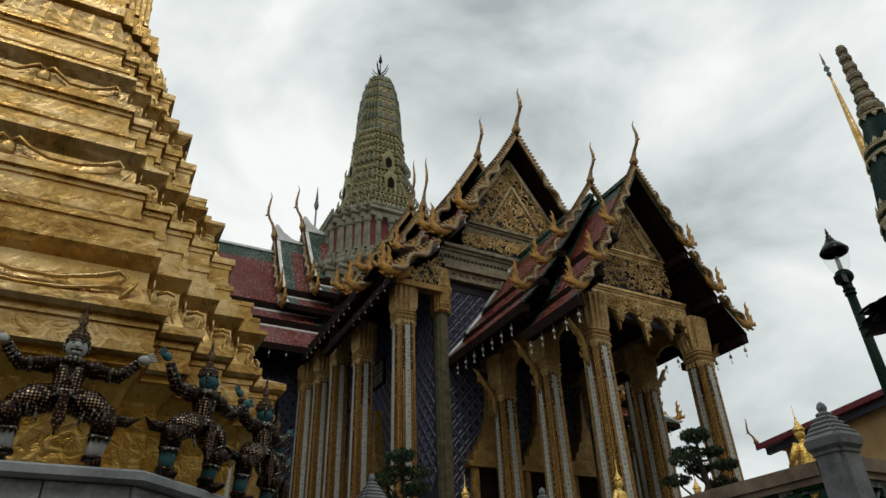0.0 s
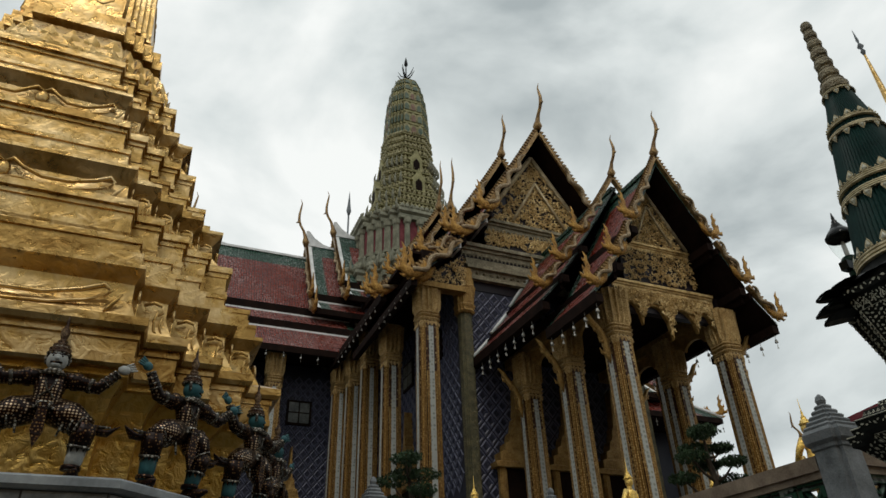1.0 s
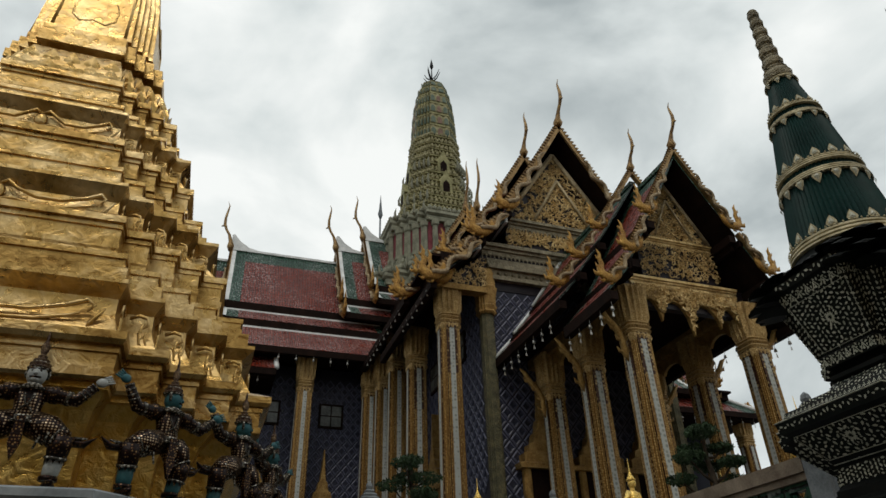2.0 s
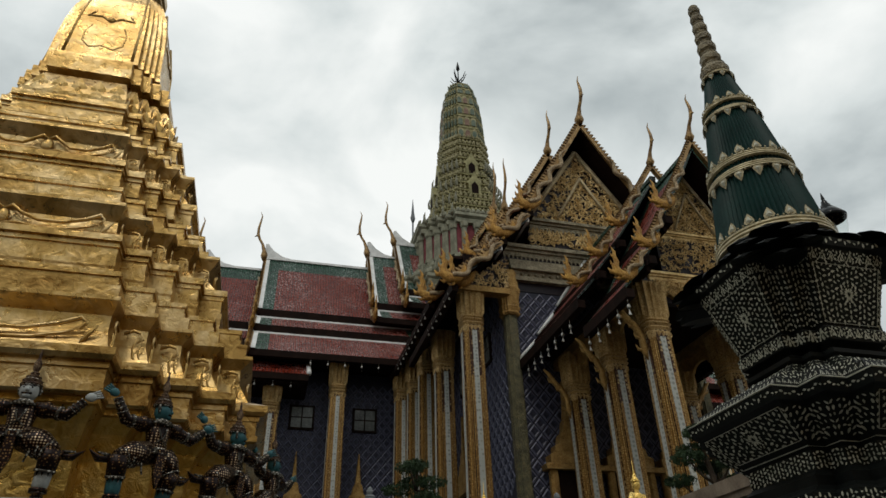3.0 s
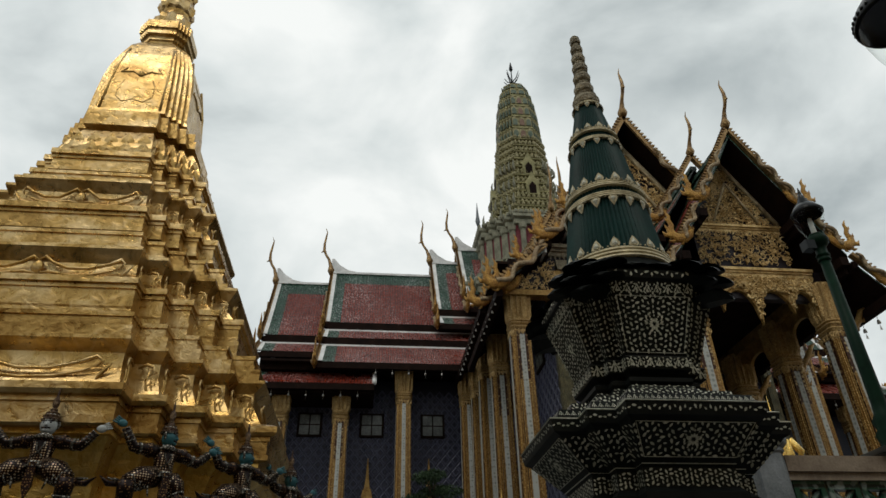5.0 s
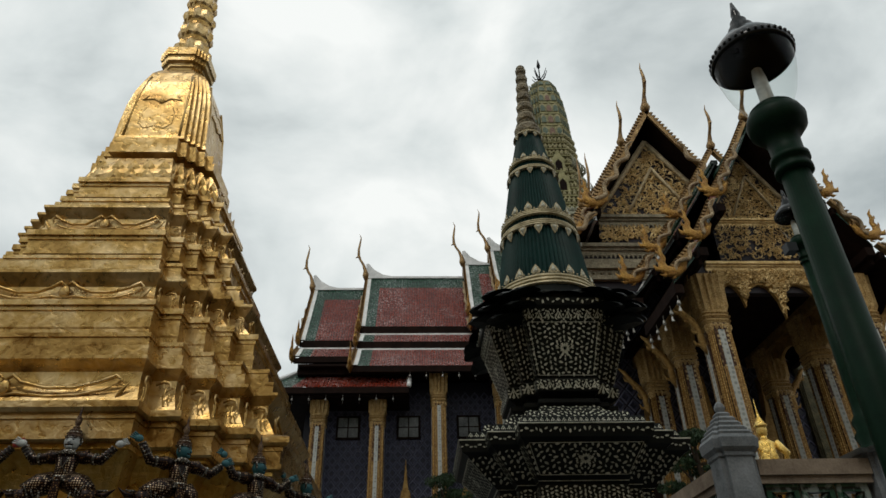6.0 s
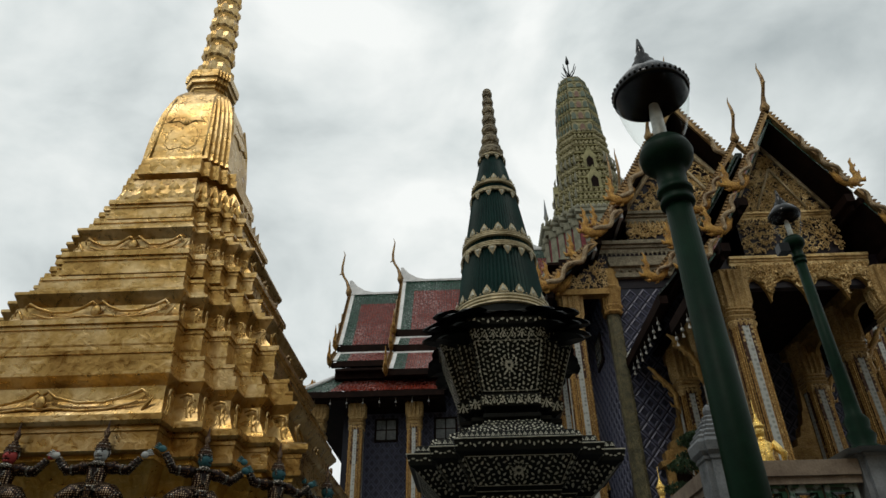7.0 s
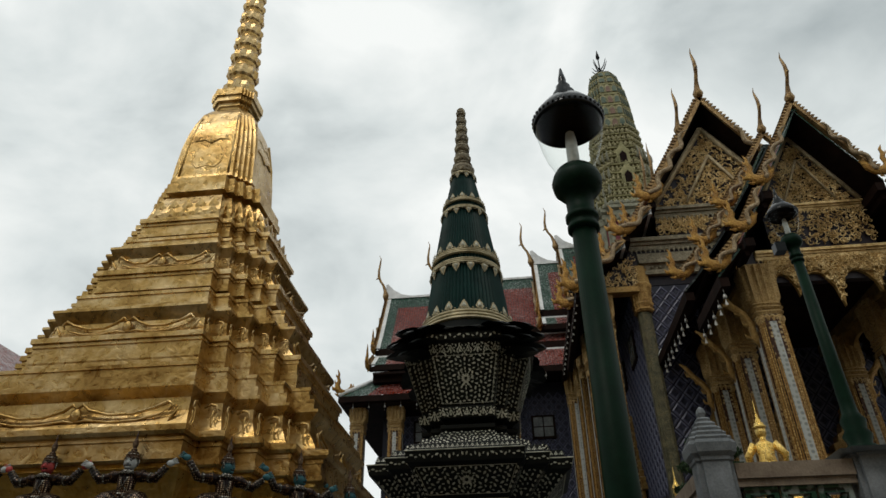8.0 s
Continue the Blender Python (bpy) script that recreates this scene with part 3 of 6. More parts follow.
    for s in (1, -1):
        for t_no, tier in enumerate(tiers):
            sag = 0.02 * abs(tier[3] - tier[1])
            length = math.dist(tier[:2], tier[2:])
            ux, uz = (tier[2] - tier[0]) / length, (tier[3] - tier[1]) / length
            bg = Geo()
            rail = []
            for v, q in tier_points(tier, 8, sag):
                rail.append([(s * (v - a * uz), -u_out - y, ridge + q + a * ux) for a, y in ((-0.16 * k_size, 0.12), (-0.16 * k_size, -0.1), (0.05 * k_size, -0.1), (0.05 * k_size, 0.12))])
            bg.loft(rail if s > 0 else [list(reversed(l)) for l in rail], 1)
            n_fin = int(length / (0.2 * k_size + 0.03))
            for v, q in tier_points(tier, n_fin, sag)[1:]:
                leaf = []
                for y in (-0.02, 0.13):
                    for a, b in ((0.02, -0.1), (0.02, 0.03), (0.16, 0.08), (0.27, 0.05), (0.17, -0.05)):
                        leaf.append((s * (v - (a * uz - b * ux) * k_size), -u_out - y, ridge + q + (a * ux + b * uz) * k_size))
                bg.add(leaf, [(0, 1, 2, 3, 4), (9, 8, 7, 6, 5)] + [(c, c + 5, (c + 1) % 5 + 5, (c + 1) % 5) for c in range(5)], 0)
            part("bargeboard", bg, [BARGE, GILT_RAIL], seg)
            # the serpent's looping body along the lower half of the edge
            body, rad = [], []
            n_body = 36
            f0 = 0.35 if t_no == 0 else 0.05
            for c in range(n_body + 1):
                f = f0 + (1 - f0) * c / n_body
                v, q = tier[0] + (tier[2] - tier[0]) * f, tier[1] + (tier[3] - tier[1]) * f - sag * 4 * f * (1 - f)
                turn = 2 * math.pi * (f - f0) * length / (1.5 * k_size)
                a = k_size * (-0.14 + 0.17 * math.sin(turn))
                body.append((s * (v - a * uz), -u_out - 0.2 - 0.05 * math.cos(turn), ridge + q + a * ux))
                rad.append(k_size * 0.12 * min(1.0, 0.3 + c / 8))
            part("serpent_body", Geo().tube(body, rad, 7, 0), SERPENT, seg, "scaly gilded serpent body")
            v1, q = tier[2], tier[3]
            at = Matrix.Translation((s * v1, -u_out - 0.1, ridge + q + 0.02))
            part("naga_finial", FLAME_PORCH if small else FLAME, FINIAL_GOLD, seg, "gilded naga head finial", at if s > 0 else at @ MIRROR)
    return seg


roof_segment(12.0, 21.3, 27.7, TIER_MAIN, False, False, 1, drop=0.25)
wing_end = roof_segment(12.0, 21.2, 28.1, TIER_MAIN[:2], tall=True)
wing_end.matrix_basis = WEST
copy_thing(wing_end, EAST)
for u_in, u_out, ridge, n in ((6.0, 16.9, 29.2, 3), (4.0, 8.8, 30.5, 2), (2.0, 6.6, 31.9, 2)):
    roof_segment(u_in, u_out, ridge - 0.15, TIER_MAIN[:n], False, False, 1, u_out < 10, 0.25)
    seg = roof_segment(u_in, u_out, ridge, TIER_MAIN[:n], tall=True)
    seg.matrix_basis = WEST
    copy_thing(seg, EAST)
PRIDGE = 19.5
roof_segment(26.0, 29.4, PRIDGE, TIER_PORCH, True, False, 1, drop=0.38)
roof_segment(20.0, 26.6, PRIDGE + 0.95, TIER_BACK, True, False, 1, drop=0.7)


# columns: redented gilt shafts with mosaic faces and lotus capitals
def column_part(at, base, top, half, parent=temple):
    h = top - base
    sh = Geo().loft([redent(half * 0.5, half * 1.04, 3, 0), redent(half * 0.5, half * 1.04, 3, h * 0.02), redent(half * 0.48, half * 0.92, 3, h)], 0)
    col = part("column", sh, COL_SHAFT, parent, "gilded square column with pale blue mosaic faces", Matrix.Translation((at[0], at[1], base)))
    strip = Geo()
    a, b, w = half * 1.04, half * 0.92, half * 0.25
    strip.add([(-w, -a - 0.02, 0.3), (w, -a - 0.02, 0.3), (w * 0.9, -b - 0.02, h - 4.3 * half), (-w * 0.9, -b - 0.02, h - 4.3 * half),
               (-w, -a + 0.06, 0.3), (w, -a + 0.06, 0.3), (w * 0.9, -b + 0.06, h - 4.3 * half), (-w * 0.9, -b + 0.06, h - 4.3 * half)],
              [(0, 1, 2, 3), (1, 5, 6, 2), (4, 0, 3, 7), (3, 2, 6, 7), (0, 4, 5, 1)])
    me = strip.mesh("mosaic_strip", [COL_MOSAIC])
    for q in range(4):
        part("mosaic_strip", me, COL_MOSAIC, col, "pale blue mosaic strip", pose(0, 0, 0, 0, 0, 90 * q))
    rib = Geo()
    for e in (-1.02, -0.82, -0.62, -0.42, 0.42, 0.62, 0.82, 1.02):
        rib.add([(e * half * 0.68 + dx, -(half * (k if abs(e) < 0.7 else k * 0.9 if abs(e) < 0.9 else k * 0.86)) - 0.03 + dy, zz) for k, zz in ((0.985, 0.2), (0.88, h - 4.3 * half)) for dx, dy in ((-0.02, 0), (0.02, 0), (0.02, 0.1), (-0.02, 0.1))],
                [(0, 1, 5, 4), (1, 2, 6, 5), (3, 0, 4, 7), (4, 5, 6, 7)])
    rme = rib.mesh("rib", [BEADS])
    for q in range(4):
        part("rib", rme, BEADS, col, "", pose(0, 0, 0, 0, 0, 90 * q))
    hb = half
    cap = Geo()
    prof = [(-2.4, 0.9, 0), (-2.2, 1.02, 1.2), (-1.9, 1.06, 0.4), (-1.8, 0.98, 0), (-1.6, 1.14, 0), (-1.45, 1.0, 0), (-1.3, 1.18, 0), (-1.15, 1.0, 0), (-1.05, 1.12, 0), (-0.95, 1.04, 0), (-0.7, 1.1, 1.5), (-0.2, 1.11, 1.6), (0.7, 1.13, 1.7), (1.4, 1.17, 1.9), (1.6, 1.2, 1.4), (1.66, 1.14, 0.4), (1.75, 1.14, 0)]
    loops = []
    for zz, k, w in prof:
        loop = []
        for i in range(48):
            t = 2 * math.pi * i / 48
            c, sn = math.cos(t), math.sin(t)
            rr = hb * 0.93 * k / (abs(c) ** 5 + abs(sn) ** 5) ** 0.2 * (1 + w * 0.07 * (1 if i % 3 == 1 else -0.6))
            loop.append((rr * c, rr * sn, h + (zz + (0.08 * w if i % 3 == 1 else 0.0)) * hb * 1.15 - 1.7 * hb))
        loops.append(loop)
    cap.loft(loops)
    part("capital", cap, CAPITAL_GOLD, col, "gilded lotus capital")
    base_g = Geo().loft([redent(hb * k * 0.55, hb * k, 3, zz) for zz, k in ((-0.02, 1.5), (0.35, 1.5), (0.4, 1.3), (0.6, 1.2), (0.75, 1.3), (0.9, 1.1), (1.0, 1.06))])
    part("base", base_g, GOLD_DARK, col)
    return col


FLOOR = 4.3
arm_cols = []
for s in (1, -1):
    for u, top in ((20.1, 16.7), (15.05, 16.7), (11.3, 18.0), (8.2, 18.0)):
        arm_cols.append(column_part((s * 6.7, -u), FLOOR, top, 0.5))
for s in (1, -1):
    for col, u in zip(arm_cols, (18.9, 15.2, 11.3, 7.2)):
        for rot in (WEST, EAST):
            copy_thing(col, rot @ Matrix.Translation((s * 6.7, -u, FLOOR)))
    for rot in (WEST, EAST):
        copy_thing(arm_cols[0], rot @ Matrix.Translation((s * 6.7, -21.4, FLOOR)))
for s in (1, -1):
    for yy in (17.5, 20.6, 23.9):
        column_part((s * 2.6, yy - TY), FLOOR, 13.0, 0.46)

# walls, platform
wall_geo = Geo().box(-4.9, 4.9, -20.1, -4.9, FLOOR, 18.2)
for rot in (FRONT, WEST, EAST):
    part("wall", wall_geo, WALL_BLUE, temple, "blue mosaic wall", rot)
part("core_wall", Geo().box(-5.2, 5.2, -5.2, 5.2, FLOOR, 24.5), WALL_BLUE, temple)
part("platform", Geo().box(-23, 23, -22.5, 9, TERRACE - 0.05, FLOOR - 0.35).box(-22.4, 22.4, -22, 8.5, FLOOR - 0.35, FLOOR).box(-4.2, 4.2, -30, -22, TERRACE - 0.05, FLOOR), GRANITE, temple, "grey stone platform")


# gables with carved pediments
def carve(geo, inside, x0, x1, z0, z1, y, size, n, seed, mat=0):
    """Scatter curled leaf shapes in relief over a panel."""
    rnd = random.Random(seed)
    made = 0
    for _ in range(n * 6):
        x, zz = rnd.uniform(x0, x1), rnd.uniform(z0, z1)
        if not inside(x, zz):
            continue
        a, r = rnd.uniform(0, 2 * math.pi), size * rnd.uniform(0.6, 1.2)
        turn = rnd.choice((-1, 1))
        pts, rad = [], []
        for k in range(6):
            t = a + turn * k * 0.75
            q = r * (1 - k * 0.13)
            pts.append((x + math.cos(t) * q, y - 0.05 - 0.02 * k, zz + math.sin(t) * q))
            rad.append(r * 0.24 * (1 - k * 0.12))
        geo.tube(pts, rad, 4, mat, False)
        made += 1
        if made >= n:
            return


def pediment(y, ridge, tiers, small, parent=temple, rot=FRONT):
    k = 0.52 if small else 1.0
    v1, q1 = tiers[0][2], tiers[0][3]
    apex = ridge - 1.35 * k
    zb = ridge + q1 - 0.25 * k
    half = v1 - 0.4 * k
    slab = Geo().add([(-half, y, zb), (half, y, zb), (0, y, apex), (-half, y + 0.3, zb), (half, y + 0.3, zb), (0, y + 0.3, apex)], [(0, 1, 2), (5, 4, 3), (0, 3, 4, 1), (1, 4, 5, 2), (2, 5, 3, 0)])
    z_low = ridge + tiers[2][3] + 0.2
    hw = [tiers[1][2] - 0.1, tiers[2][2] - 0.6 * k]
    zl = [zb, ridge + tiers[1][3] - 0.1, z_low]
    slab.box(-half, half, y, y + 0.3, zl[1], zb)
    slab.box(-hw[0], hw[0], y + 0.01, y + 0.29, zl[2], zl[1])
    ped = part("pediment", slab, PED_BACK, parent, "pediment carved with gilded scrolls", rot)
    geo = Geo()
    size = 0.145 * k + 0.03
    carve(geo, lambda x, zz: abs(x) < half * (apex - zz) / (apex - zb) - 0.15, -half, half, zb, apex, y, size, 720, 3)
    carve(geo, lambda x, zz: True, -half, half, zl[1] + 0.35 * k, zb - 0.55 * k, y, size, 470, 4)
    tagged(part("carving", geo, GOLD_ROUGH, ped, "dense gilded scroll carving"), kind="stuff")
    trim = Geo()
    for s in (1, -1):
        trim.tube([(s * half, y - 0.05, zb + 0.1), (0, y - 0.05, apex)], 0.16 * k, 6, 0)
        trim.tube([(s * half * 0.5, y - 0.17, zb + 0.25 * k), (0, y - 0.17, zb + (apex - zb) * 0.62)], 0.09 * k, 6, 0)
    part("gable_rib", trim, PALE_RIB, ped)
    for zz, hh, w in ((zb, 0.5, half), (zl[1], 0.6, hw[0] * (0.86 if small else 0.95))):
        band = Geo()
        for a, b, d in ((0.0, 0.34, 0.34), (0.34, 0.6, 0.2), (0.6, 1.0, 0.1)):
            band.box(-w, w, y - d * k, y + 0.05, zz - b * hh * k, zz - a * hh * k)
        n = int(2 * w / (0.22 * k))
        for i in range(n):
            x = -w + (i + 0.5) * 2 * w / n
            band.add([(x - 0.08 * k, y - 0.16 * k, zz - hh * k), (x + 0.08 * k, y - 0.16 * k, zz - hh * k), (x, y - 0.14 * k, zz - hh * k - 0.24 * k)], [(2, 1, 0)])
        part("cornice", band, GOLD_ROUGH if small else STONE_GOLD, ped)
    return ped


PED_BACK = simple("dark_glass_ground", (0.006, 0.004, 0.008), (0.024, 0.015, 0.016), 3.0, 0.4, 0, 0.3, 0.01, 20.0)
main_ped = pediment(-20.15, 27.8, TIER_MAIN, False)
for rot in (WEST, EAST):
    copy_thing(main_ped, rot)
pediment(-28.15, PRIDGE, TIER_PANEL, True)


# hipped skirt roof round the ends of the wings
def skirt_roof(rot):
    geo = Geo()
    u_end, u_in, vin, vout, zt, zb = 20.6, 13.2, 6.2, 8.1, 18.35, 16.75
    c, d = (vout, u_end + 1.9, zb), (vin, u_end, zt)
    for s in (1, -1):
        for (p, q, r, t), mat in ((((vin, u_in, zt), (vout, u_in, zb), (vout, u_end, zb), (vin, u_end - 0.9, zt)), 0), (((vin, u_end - 0.9, zt), (vout, u_end, zb), c, d), 1)):
            geo.add([(s * x, -u, zz) for x, u, zz in (p, q, r, t)], [(0, 1, 2, 3) if s > 0 else (3, 2, 1, 0)], mat)
        geo.tube([(s * vin, -u_end, zt + 0.1), (s * vout, -u_end - 1.9, zb + 0.08)], 0.16, 6, 2)
        geo.tube([(s * vin, -u_in, zt + 0.05), (s * vin, -u_end, zt + 0.05)], 0.15, 6, 2)
        geo.tube([(s * vin, -u_in, zt + 0.05), (s * vout, -u_in, zb + 0.05)], 0.15, 6, 2)
        geo.box(min(s * vout, s * (vout - 0.3)), max(s * vout, s * (vout - 0.3)), -u_end - 1.9, -u_in, zb - 0.4, zb - 0.02, 3)
    geo.add([(-vin, -u_end, zt), (vin, -u_end, zt), (vout, -u_end - 1.9, zb), (-vout, -u_end - 1.9, zb)], [(3, 2, 1, 0)], 1)
    geo.box(-vout + 0.3, vout - 0.3, -u_end - 1.9, -u_end - 1.6, zb - 0.4, zb - 0.02, 3)
    geo.box(-vout + 0.3, vout - 0.3, -u_end - 1.6, -u_in, zb - 0.5, zb - 0.4, 3)
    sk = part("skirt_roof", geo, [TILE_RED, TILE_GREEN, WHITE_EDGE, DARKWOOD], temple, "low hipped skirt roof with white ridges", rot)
    for s in (1, -1):
        at = Matrix.Translation((s * (vout - 0.25), -u_end - 1.7, zb + 0.45)) @ pose(0, 0, 0, 0, 0, -45 * s)
        part("naga_finial", FLAME, GOLD_DARK, sk, "gilded naga head finial", at if s > 0 else at @ MIRROR)


skirt_roof(WEST)
skirt_roof(EAST)
for s in (1, -1):
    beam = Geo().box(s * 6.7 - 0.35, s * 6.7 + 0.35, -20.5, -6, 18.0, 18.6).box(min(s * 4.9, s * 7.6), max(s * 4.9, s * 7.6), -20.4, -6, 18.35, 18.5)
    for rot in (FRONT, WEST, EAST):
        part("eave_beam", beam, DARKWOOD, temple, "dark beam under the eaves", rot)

# facade of the front arm: pilasters, frieze, corner half gables
for s in (1, -1):
    pil = part("pilaster", Geo().loft([redent(0.17, 0.29, 2, zz) for zz in (FLOOR, 16.6)]), PILASTER, temple, "dusty grey-green pilaster", Matrix.Translation((s * 4.75, -20.1, 0)))
    part("capital", Geo().loft([redent(q * 0.55, q, 2, zz) for zz, q in ((15.6, 0.38), (15.7, 0.45), (15.8, 0.4), (16.0, 0.47), (16.1, 0.42), (16.5, 0.44), (17.0, 0.52), (17.1, 0.46), (18.0, 0.42))]), GOLD_DARK, pil)
for z0, z1, d, mat in ((17.55, 17.75, 0.3, STONE_GOLD), (17.75, 18.15, 0.16, STONE_GOLD), (18.15, 18.35, 0.36, STONE_GOLD), (18.35, 18.75, 0.22, STONE_GOLD)):
    part("frieze", Geo().box(-4.6, 4.6, -20.1 - d, -20.0, z0, z1), mat, temple, "dusty gilt frieze moulding")
studs = Geo().lathe([(0.09, 0), (0.07, 0.06), (0.01, 0.1)], 8).mesh("stud", [STONE_GOLD])
for k in range(24):
    part("stud", studs, STONE_GOLD, temple, "", pose(-4.4 + k * 0.383, -20.27, 17.95, 90, 0, 0))
for s in (1, -1):
    hg = Geo().add([(s * 4.9, y, z) for y in (-20.6, -20.3) for z in (16.75, 18.6)] + [(s * 7.4, y, 16.75) for y in (-20.6, -20.3)], [(0, 4, 1) if s > 0 else (1, 4, 0), (2, 3, 5), (0, 2, 5, 4), (1, 4, 5, 3)])
    half_gable = part("half_gable", hg, PED_BACK, temple, "small carved gilt half gable over the corner column")
    cg = Geo()
    carve(cg, lambda x, z: z < 16.95 + (7.3 - abs(x)) * 0.66, min(s * 4.9, s * 7.3), max(s * 4.9, s * 7.3), 16.85, 18.5, -20.62, 0.15, 110, 9)
    tagged(part("carving", cg, GOLD_ROUGH, half_gable, "dense gilded scroll carving"), kind="stuff")
    lg = Geo().box(min(s * 4.9, s * 7.4), max(s * 4.9, s * 7.4), -20.75, -20.2, 16.5, 16.78)
    part("lintel", lg, GOLD_DARK, half_gable)
    part("naga_finial", FLAME, GOLD_DARK, half_gable, "gilded naga head finial", Matrix.Translation((s * 7.4, -20.9, 16.9)) @ (Matrix.Identity(4) if s > 0 else MIRROR))


# porch: lintels, scalloped fringe, brackets, ceiling
def fringe(x0, x1, z_top, drops, depth=0.14):
    """A carved valance whose lower edge rises in arches between pointed drops (x, z)."""
    low = []
    for (xa, za), (xb, zb) in zip(drops, drops[1:]):
        for k in range(10):
            f = k / 10
            rise = (4 * f * (1 - f)) ** 0.62
            base = za + (zb - za) * f
            low.append((xa + (xb - xa) * f, base + (z_top - 0.59 - base) * rise))
    low.append(drops[-1])
    return Geo().plate(low + [(x1, z_top), (x0, z_top)], depth)


P_Y = 17.5 - TY
DROPS = [(-2.2, 11.5), (-1.35, 12.0), (-0.05, 11.55), (1.25, 12.0), (2.2, 11.5)]


def valance_low(x):
    """Height of the valance's lower edge at x."""
    for (xa, za), (xb, zb) in zip(DROPS, DROPS[1:]):
        if xa <= x <= xb:
            f = (x - xa) / (xb - xa)
            base = za + (zb - za) * f
            return base + (12.86 - base) * (4 * f * (1 - f)) ** 0.62
    return 12.0


arch = part("arch_fringe", fringe(-2.2, 2.2, 13.45, DROPS), GOLD_DARK, temple, "scalloped gilded valance between the porch columns", Matrix.Translation((0, P_Y - 0.1, 0)))
ac = Geo()
carve(ac, lambda x, z: z > valance_low(x) + 0.1, -2.15, 2.15, 11.6, 13.4, -0.06, 0.115, 560, 12)
tagged(part("carving", ac, GOLD_ROUGH, arch, "dense gilded scroll carving"), kind="stuff")
for s in (1, -1):
    for ya in (17.5, 20.6):
        L = 3.1 if ya < 20 else 3.3
        part("arch_fringe", fringe(0, L, 13.2, [(0, 11.6), (L * 0.3, 12.3), (L * 0.68, 12.3), (L, 11.6)]), GOLD_DARK, temple, "scalloped gilded valance", pose(s * 2.6, ya - TY, 0, 0, 0, 90))
porch_beam = Geo().box(-3.1, 3.1, -28.1, -27.7, 13.1, 13.6)
for s in (1, -1):
    porch_beam.box(s * 2.6 - 0.28, s * 2.6 + 0.28, -27.8, -20.2, 13.0, 13.45)
part("porch_beam", porch_beam, GOLD_DARK, temple, "gilded porch beam")
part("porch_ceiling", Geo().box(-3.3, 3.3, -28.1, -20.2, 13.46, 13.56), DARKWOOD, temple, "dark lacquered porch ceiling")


def bracket_geo():
    """A carved naga strut from a column up to the eaves."""
    pts = [(0, 0, 0), (0.12, 0, 0.35), (0.12, 0, 0.8), (0.3, 0, 1.2), (0.62, 0, 1.55), (0.85, 0, 1.95), (1.05, 0, 2.1)]
    geo = Geo().tube(pts, [0.05, 0.14, 0.12, 0.13, 0.12, 0.09, 0.03], 7)
    for k in range(4):
        x, zz = pts[k + 1][0], pts[k + 1][2]
        geo.tube([(x, 0, zz), (x + 0.22, 0, zz + 0.02), (x + 0.3, 0, zz + 0.2)], [0.08, 0.06, 0.01], 5)
    return geo


BRACKET = bracket_geo().mesh("bracket", [GOLD_DARK])
for s in (1, -1):
    rot = 0 if s > 0 else 180
    for yy in (17.5, 20.6, 23.9):
        part("bracket", BRACKET, GOLD_DARK, temple, "gilded naga bracket", pose(s * 3.0, yy - TY, 10.3, 0, 0, rot))

# small bells under the eaves
bell_g = Geo().lathe([(0.06, 0), (0.055, 0.05), (0.04, 0.11), (0.016, 0.14)], 8).tube([(0, 0, 0.16), (0, 0, 0.34)], 0.012, 4).add([(-0.05, 0, -0.22), (0.05, 0, -0.22), (0, 0, -0.02), (0, 0.01, -0.12)], [(0, 1, 2), (0, 2, 3), (2, 1, 3)])
bell_g.v = [(x * 1.1, y * 1.1, z * 1.1) for x, y, z in bell_g.v]
BELL = bell_g.mesh("eave_bell", [EAVE_BELL])
for s in (1, -1):
    for k in range(16):
        part("eave_bell", BELL, EAVE_BELL, temple, "", Matrix.Translation((s * 7.85, -20.6 + k * 0.8, 16.2 if k < 6 else 17.5)))
    for k in range(12):
        part("eave_bell", BELL, EAVE_BELL, temple, "", Matrix.Translation((s * (4.1 if k < 5 else 4.42), -29.2 + k * 0.75, 11.62 if k < 5 else 12.6)))
for k in range(14):
    for rot in (WEST, EAST):
        part("eave_bell", BELL, EAVE_BELL, temple, "", rot @ Matrix.Translation((7.85 if rot is WEST else -7.85, -22.6 + k * 1.05, 15.98 if k < 9 else 17.5)))

# windows and crowned doorways in the blue walls
def temple_window(m):
    win = part("window", Geo().box(-0.78, 0.78, -0.12, 0.05, -0.78, 0.78), DARKWOOD, temple, "dark framed window", m)
    for x in (-0.34, 0.34):
        for zz in (-0.34, 0.34):
            part("pane", Geo().box(x - 0.3, x + 0.3, -0.14, -0.1, zz - 0.3, zz + 0.3), PANE, win, "dusty window pane")


def crowned_door(m):
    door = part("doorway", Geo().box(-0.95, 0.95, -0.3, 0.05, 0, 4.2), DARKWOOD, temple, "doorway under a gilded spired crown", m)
    for s in (1, -1):
        part("jamb", Geo().loft([redent(0.1, 0.17, 2, zz, s * 0.95, -0.3) for zz in (0, 4.2)]), GOLD_DARK, door)
    prof = [(4.2, 1.3), (4.4, 1.35), (4.45, 1.1), (4.8, 1.1), (4.9, 0.85), (5.2, 0.8), (5.3, 0.6), (5.7, 0.5), (5.8, 0.36), (6.3, 0.26), (6.4, 0.17), (7.0, 0.1), (8.2, 0.02)]
    part("crown", Geo().loft([[(-q, -0.45 - 0.1 * q, zz), (q, -0.45 - 0.1 * q, zz), (q, 0.0, zz), (-q, 0.0, zz)] for zz, q in prof]), GOLD_DARK, door, "gilded spired door crown")


